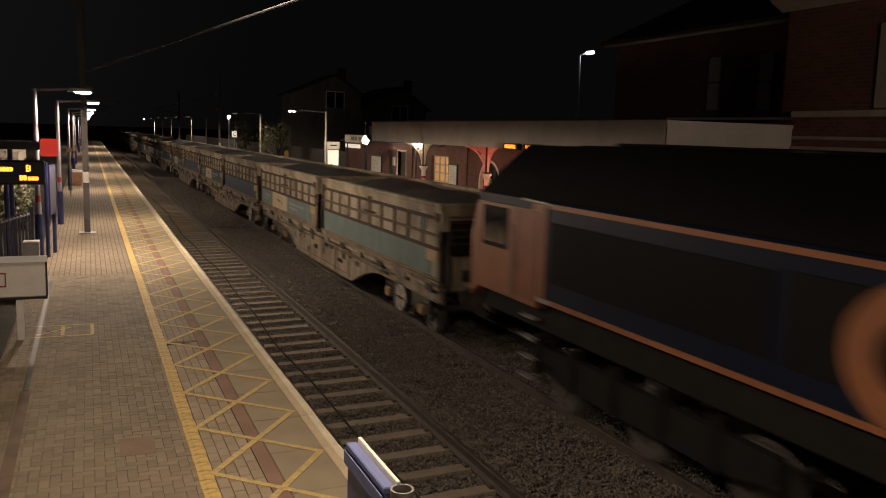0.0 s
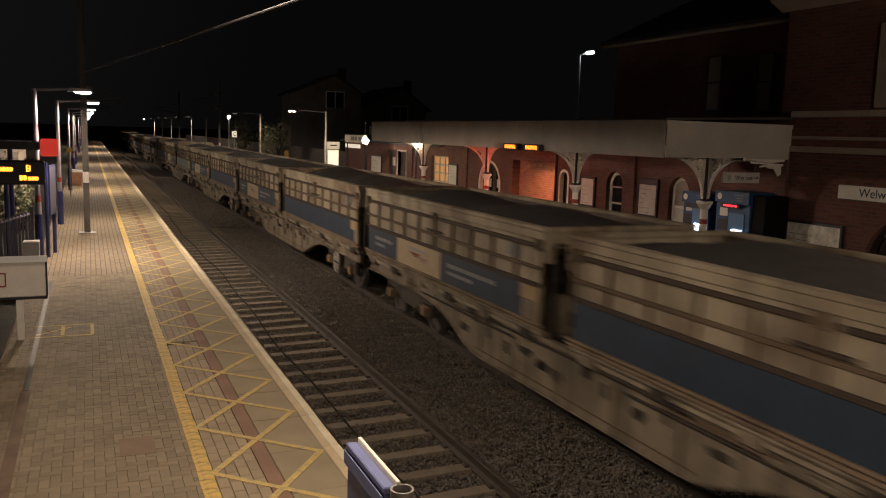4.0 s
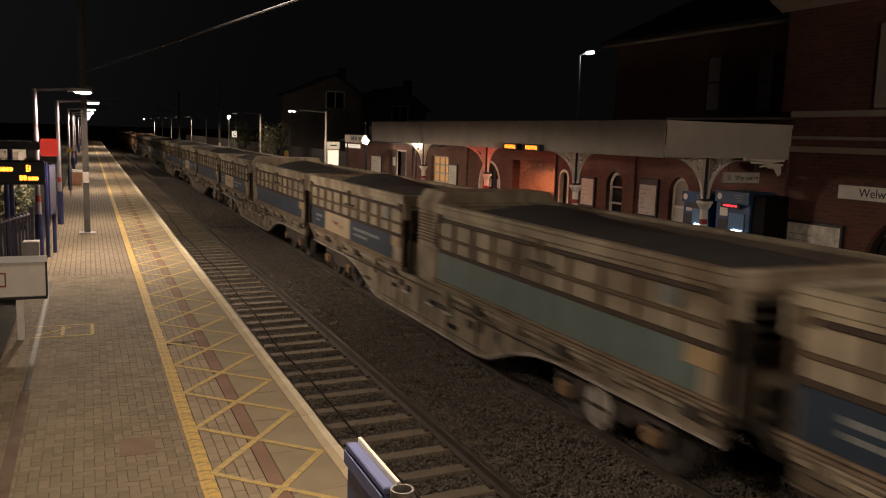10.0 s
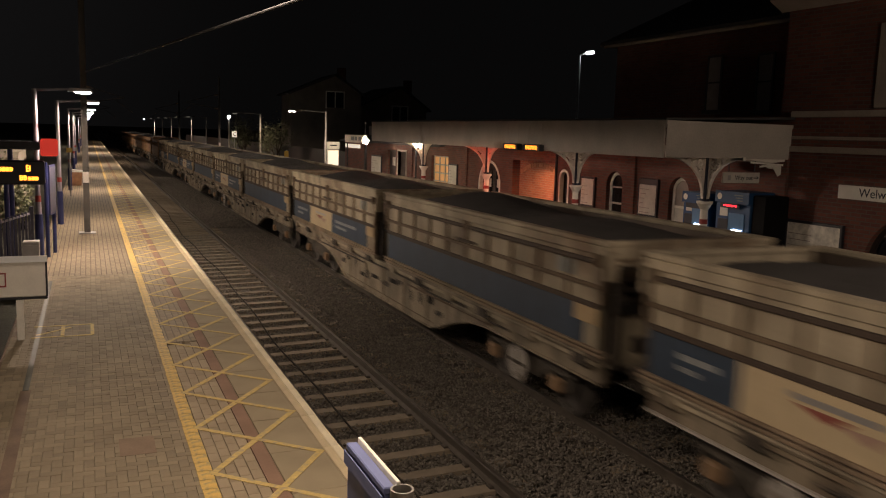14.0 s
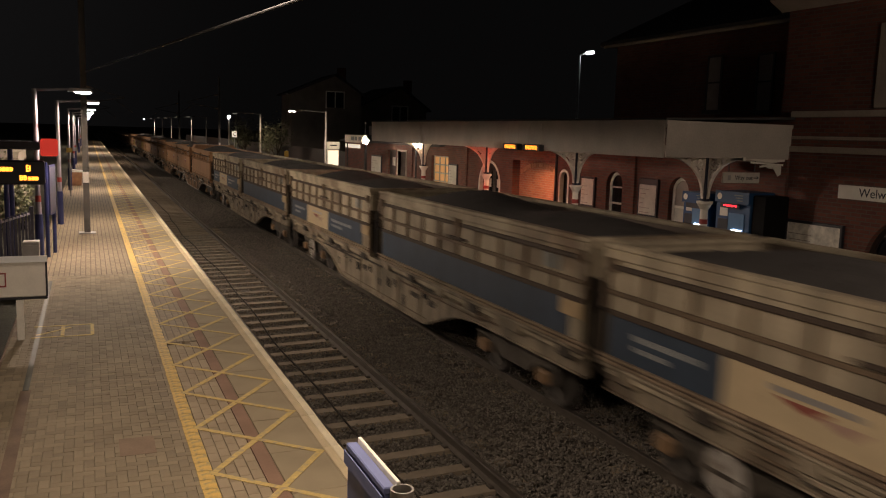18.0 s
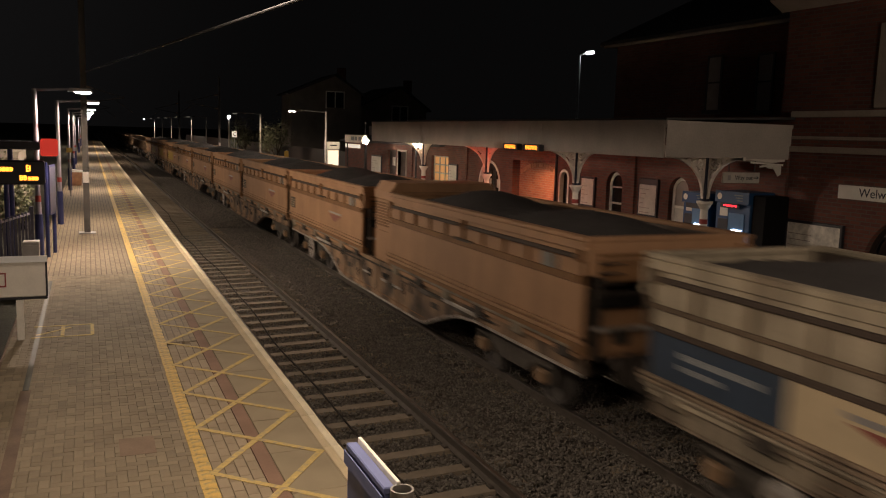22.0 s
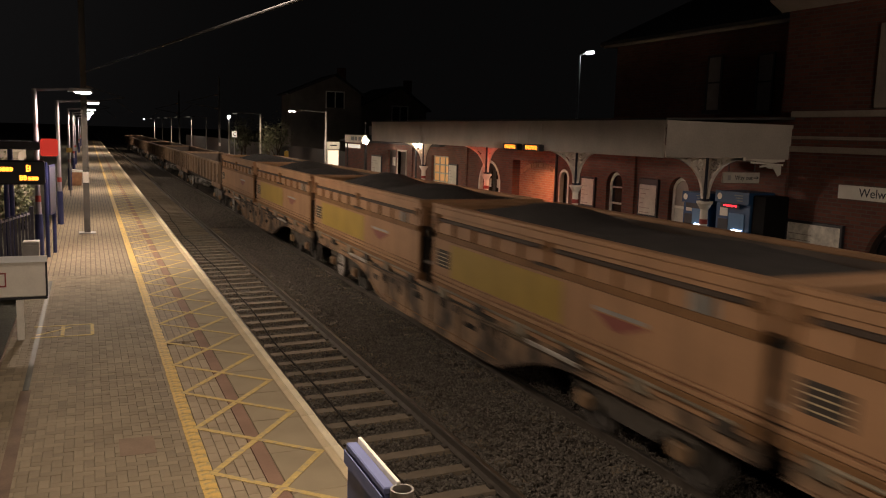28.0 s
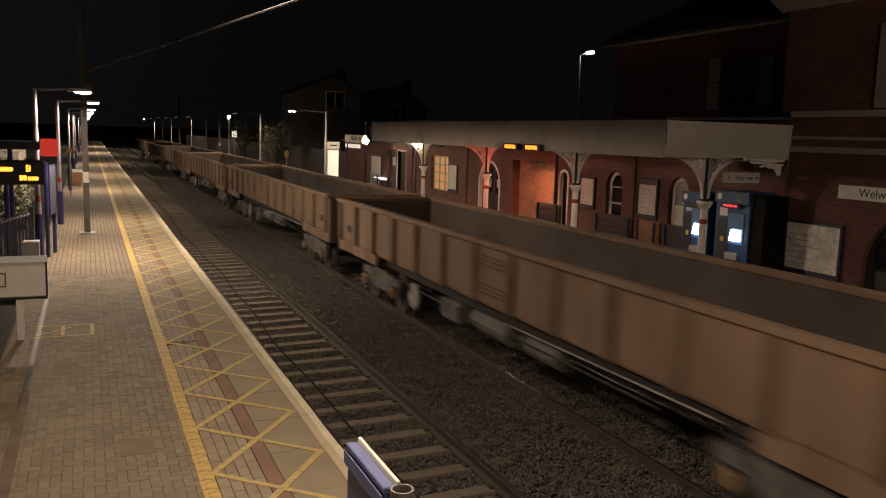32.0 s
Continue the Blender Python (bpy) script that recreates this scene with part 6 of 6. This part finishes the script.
part("panel", Shape().box(-0.2, 0.2, -0.04, -0.031, 2.3, 2.8), POSTER_LIT, wc)


HOUSE_RENDER = mat("weathered_house_render", (0.19, 0.16, 0.13), 0.9, 0, 0.8, 0.35, 12, 0.15)


def house(x0, x1, y, eave, ridge, depth, label):
    t = thing("house", pose(0, 0, 0), label, "house", "houses beyond the station")
    xm = (x0 + x1) / 2 + 0.8
    part("wall", Shape().prism([(x0, -0.06), (x0, eave), (xm, ridge), (x1, eave), (x1, -0.06)], "y", y, y + depth), HOUSE_RENDER, t)
    s = Shape()
    s.band([(x0 - 0.4, eave - 0.25), (xm, ridge + 0.08)], 0.16, "y", y - 0.4, y + depth).band([(xm, ridge + 0.08), (x1 + 0.4, eave - 0.25)], 0.16, "y", y - 0.4, y + depth)
    part("roof", s, SLATE, t)
    w = part("window", Shape().box(xm - 0.8, xm + 0.8, y - 0.04, y - 0.003, eave - 1.3, eave + 0.1), DARK_GLASS, t)
    part("window_frame", Shape().box(xm - 0.9, xm - 0.81, y - 0.06, y - 0.003, eave - 1.4, eave + 0.2).box(xm + 0.81, xm + 0.9, y - 0.06, y - 0.003, eave - 1.4, eave + 0.2).box(xm - 0.81, xm + 0.81, y - 0.06, y - 0.003, eave + 0.1, eave + 0.2).box(xm - 0.04, xm + 0.04, y - 0.06, y - 0.041, eave - 1.3, eave + 0.1), WHITE_PAINT, w)
    part("chimney", Shape().box(x1 - 1.6, x1 - 0.9, y + 2, y + 2.7, eave, ridge + 0.9), BRICK, t)
    return t


house(14.8, 21.4, 75.0, 6.5, 8.1, 4, "pale gabled house in the dark beyond the station")
house(22.6, 30.0, 80.0, 5.6, 7.6, 9, "dim gabled house further along")

# ---- pieces of the track and the paving ----
SL = Shape()
SL.prism([(-1.25, -0.10), (-1.25, -0.005), (-1.2, 0.0), (1.2, 0.0), (1.25, -0.005), (1.25, -0.10)], "y", -0.10, 0.10)
SLEEPER_MESH = SL.mesh("sleeper", SLEEPER)
CLIP_MESH = Shape().box(-0.14, -0.08, -0.05, 0.05, 0.0, 0.035, 0.008).box(0.08, 0.14, -0.05, 0.05, 0.0, 0.035, 0.008).mesh("rail_clip", RAIL)
rnd = random.Random(3)
for track, x, rails_x, y0, y1 in ((near_track, NEAR_X, NEAR_RAILS, -13.082, 62.0), (far_track, FAR_X, FAR_RAILS, -13.1, 30.0)):
    y = y0
    while y < y1:
        sl = new("sleeper", SLEEPER_MESH)
        sl.parent = track
        sl.matrix_basis = pose(x + rnd.uniform(-0.015, 0.015), y + rnd.uniform(-0.012, 0.012), RAIL_Z - 0.158, 0, -1.2 if track is near_track else 0, rnd.uniform(-0.4, 0.4))
        if track is near_track and 3 < y < 24:
            for r in rails_x:
                c = new("rail_clip", CLIP_MESH)
                c.parent = sl
                c.location = (r - x, 0, 0.001)
        y += 0.668
far = Shape()
for k in range(150):
    y = 62.4 + k * 0.668
    far.box(NEAR_X - 1.25, NEAR_X + 1.25, y - 0.125, y + 0.125, RAIL_Z - 0.26, RAIL_Z - 0.16)
tagged(part("far_sleepers", far, SLEEPER, near_track), kind="stuff")

# a dark cable lying along the sleepers
cable = thing("track_cable", pose(0, 0, 0), "dark rubber cable lying along the sleepers", "cable")
s = Shape()
last = None
for k in range(160):
    y = 2.0 + 0.3 * k
    p = (1.17 + 0.07 * math.sin(0.33 * y) + 0.03 * math.sin(1.1 * y), y, -1.108)
    if last:
        s.tube(last, p, 0.015, n=8, caps=False)
    last = p
part("sheath", s, mat("dusty_rubber", (0.035, 0.03, 0.025), 0.95, 0, 6, 0.3, 50, 0.2, spec=0.1), cable, smooth=True)

# loose stone
rs = np.random.RandomState(11)
ICO = np.array([(0, 0, 1), (0.9, 0, 0.3), (0.25, 0.85, 0.35), (-0.75, 0.5, 0.3), (-0.7, -0.55, 0.35), (0.3, -0.85, 0.3), (0, 0, -0.6)])
TRI = np.array([(0, 1, 2), (0, 2, 3), (0, 3, 4), (0, 4, 5), (0, 5, 1), (6, 2, 1), (6, 3, 2), (6, 4, 3), (6, 5, 4), (6, 1, 5)])


def stones(name, n, place, size, material, label, parent=None):
    v, f = [], []
    c = place(n)
    a = rs.uniform(0, 2 * np.pi, n)
    k = size * rs.uniform(0.6, 1.5, (n, 1, 1)) * rs.uniform(0.7, 1.3, (n, 1, 3))
    base = ICO[None] * rs.uniform(0.75, 1.25, (n, 7, 3)) * k
    ca, sa = np.cos(a)[:, None], np.sin(a)[:, None]
    tilt = rs.uniform(-0.7, 0.7, (n, 1))
    x, y, z = base[..., 0], base[..., 1], base[..., 2]
    y, z = y * np.cos(tilt) - z * np.sin(tilt), y * np.sin(tilt) + z * np.cos(tilt)
    x, y = x * ca - y * sa, x * sa + y * ca
    v = np.stack([x, y, z], -1) + c[:, None, :]
    f = TRI[None] + 7 * np.arange(n)[:, None, None]
    me = bpy.data.meshes.new(name)
    me.from_pydata(v.reshape(-1, 3).tolist(), [], f.reshape(-1, 3).tolist())
    me.materials.append(material)
    return tagged(new(name, me), label, "ballast", kind="stuff")


def bed(n):
    y = 3.0 + 30.0 * rs.uniform(0, 1, n) ** 1.9
    x = rs.uniform(0.05, 6.45, n)
    z = np.full(n, -1.135)
    six = (x > 2.3) & (x < 4.2)
    z[(x > 4.2) & (x < 5.9)] = -1.098
    z[six] = -1.07 + 0.05 * np.sin(y[six] * 1.7) * np.sin(x[six] * 3)
    z[(x > 2.26) & (x < 2.75)] = -1.055
    ends = (x < 0.6) | (x > 5.9)
    z[ends] = -1.10
    ph = np.abs((y - 9.63) / 0.668 - np.round((y - 9.63) / 0.668)) * 0.668
    on = (x > 0.1) & (x < 2.16) & (ph < 0.086 + 0.022 * np.sin(9.0 * y + 5.0 * x))
    z[(x > 0.75) & (x < 2.12)] = -1.128
    z[on] = -1.26
    return np.stack([x, y, z + rs.uniform(-0.015, 0.015, n)], -1)


stones("ballast_stones", 125000, bed, 0.0195, STONE, "loose grey-brown ballast stones between the rails")
far_bed = lambda n: np.stack([rs.uniform(2.3, 4.1, n), rs.uniform(35, 70, n), np.full(n, -1.08)], -1)
stones("far_ballast_stones", 9000, far_bed, 0.04, STONE, "loose ballast stones further along")

# coping stones, slabs and blocks of the near platform
CO = Shape().box(-0.086, 0.0, -0.4625, 0.4625, -0.09, 0.002, 0.007).mesh("coping_stone", COPING)
CI = Shape().box(-0.168, -0.090, -0.4625, 0.4625, -0.06, 0.0005, 0.006).mesh("coping_block", COPING_IN)
rnd = random.Random(5)
for k in range(170):
    c = new("coping_stone", CO)
    c.parent = platform
    c.location = (rnd.uniform(-0.002, 0.002), 5.15 + k * 0.93, rnd.uniform(-0.002, 0.002))
    d = new("coping_block", CI)
    d.parent = c
SM = Shape().box(-0.253, 0.253, -0.461, 0.461, -0.06, 0.0, 0.005).mesh("slab", SLAB)
for k in range(14):
    c = new("slab", SM)
    c.parent = platform
    c.location = (-0.427, 6.08 + k * 0.93, rnd.uniform(-0.003, 0.0))
P = 0.088
H = P / 2 - 0.0011
PB = Shape().box(-H, H, -P + 0.0011, P - 0.0011, -0.055, 0.0, 0.0035).mesh("paving_block", PAVER)
near_blocks, rest, rows = [], Shape(), Shape()
# herringbone
lo_y, nx, ny = 5.65, 23, 140
lo_x = -1.243 - P * nx
for i in range(nx):
    for j in range(ny):
        k = (j - i) % 4
        x, y = lo_x + P * i, lo_y + P * j
        if k == 0 and j + 1 < ny:
            near_blocks.append((x + P / 2, y + P, 0))
        elif k == 3 and i + 1 < nx:
            near_blocks.append((x + P, y + P / 2, 1))
        elif (k == 0) or (k == 3) or (k == 1 and j == 0) or (k == 2 and i == 0):
            rest.box(x + 0.002, x + P - 0.002, y + 0.002, y + P - 0.002, -0.055, -0.001, 0.005)
for r in range(31):
    for q in range(4):
        near_blocks.append((-1.187 + 0.1025 * q, 5.75 + r * 0.2 + 0.1 * (q % 2), 2))
near_blocks.sort(key=lambda b: (b[1] - 6.8) ** 2 + (b[0] + 1.6) ** 2 if b[1] > 6.2 else 999)
for n, (x, y, turn) in enumerate(near_blocks):
    dz = rnd.uniform(-0.003, 0.001)
    if turn == 2:
        rows.box(x - 0.049, x + 0.049, y - 0.0975, y + 0.0975, -0.055, dz, 0.005)
    elif n < 300:
        b = new("paving_block", PB)
        b.parent = platform
        b.matrix_basis = pose(x, y, dz, rnd.uniform(-0.5, 0.5), rnd.uniform(-0.5, 0.5), 90 * (turn % 2))
    else:
        hx, hy = (P - 0.0011, H) if turn else (H, P - 0.0011)
        rest.box(x - hx, x + hx, y - hy, y + hy, -0.055, dz, 0.0035)
tagged(part("paving_blocks", rest, PAVER_JOINED, platform, "herringbone paving blocks"), kind="stuff")
tagged(part("row_blocks", rows, ROW, platform, "pale blocks in straight rows"), kind="stuff")
part("side_strip", Shape().box(-1.24, -0.828, 12.0, 18.0, -0.06, -0.001), ROW_FAR, platform)

# painted lines
YB = Shape().box(-0.067, 0.067, -0.0965, 0.0965, 0.0, 0.0035, 0.0015).mesh("yellow_mark", YELLOW)
lines = part("yellow_line", Shape().box(-1.385, -1.25, 18.0, P_END, 0.002, 0.0055).box(-1.385, -1.25, -12, 5.65, 0.002, 0.0055), YELLOW, platform, "broad yellow safety line")
for k in range(62):
    b = new("yellow_mark", YB)
    b.parent = lines
    b.matrix_basis = pose(-1.312 + rnd.uniform(-0.004, 0.004), 5.75 + k * 0.2, 0.0016, 0, 0, rnd.uniform(-0.3, 0.3))


def stroke(p, q, w):
    d = Vector((q[0] - p[0], q[1] - p[1]))
    n = Vector((-d.y, d.x)).normalized() * w / 2
    return Shape().prism([(p[0] + n.x, p[1] + n.y), (q[0] + n.x, q[1] + n.y), (q[0] - n.x, q[1] - n.y), (p[0] - n.x, p[1] - n.y)], "z", 0.0016, 0.0062)


cross = tagged(new("yellow_hatching"), kind="structure")
cross.parent = platform
cross["label"] = "worn yellow crossed lines between the safety line and the edge"
for k in range(-1, 44):
    y = 7.17 + 1.2 * k
    part("hatch_line", stroke((-1.25, y), (-0.2, y + 1.43), 0.064), YELLOW_WORN, cross)
    s = stroke((-1.25, y + 1.2), (-0.2, y + 0.18), 0.060)
    s.v = [(a, b, c + 0.001) for a, b, c in s.v]
    part("hatch_line", s, YELLOW_WORN, cross)
# faded painted box and drain channel
fb = tagged(new("faded_box"), kind="structure")
fb.parent = platform
fb["label"] = "faded yellow painted rectangle"
for p, q in (((-3.0, 12.75), (-2.2, 12.75)), ((-3.0, 13.45), (-2.2, 13.45)), ((-2.2, 12.75), (-2.2, 13.45)), ((-2.95, 12.9), (-2.5, 13.3)), ((-2.6, 12.8), (-2.6, 13.4))):
    part("hatch_line", stroke(p, q, 0.05), YELLOW_WORN, fb)
dr = part("drain_channel", Shape().box(-2.95, -2.885, 10.2, 17.4, 0.002, 0.006), DRAIN, platform, "pale steel drain channel")
part("drain_cover", Shape().box(-2.97, -2.86, -12.0, 10.19, 0.002, 0.005), KERB, platform, "dark strip beside the kerb")
part("patched_blocks", Shape().box(-1.99, -1.67, 7.83, 8.29, 0.002, 0.004), PATCH, platform, "patch of redder blocks")

motions()
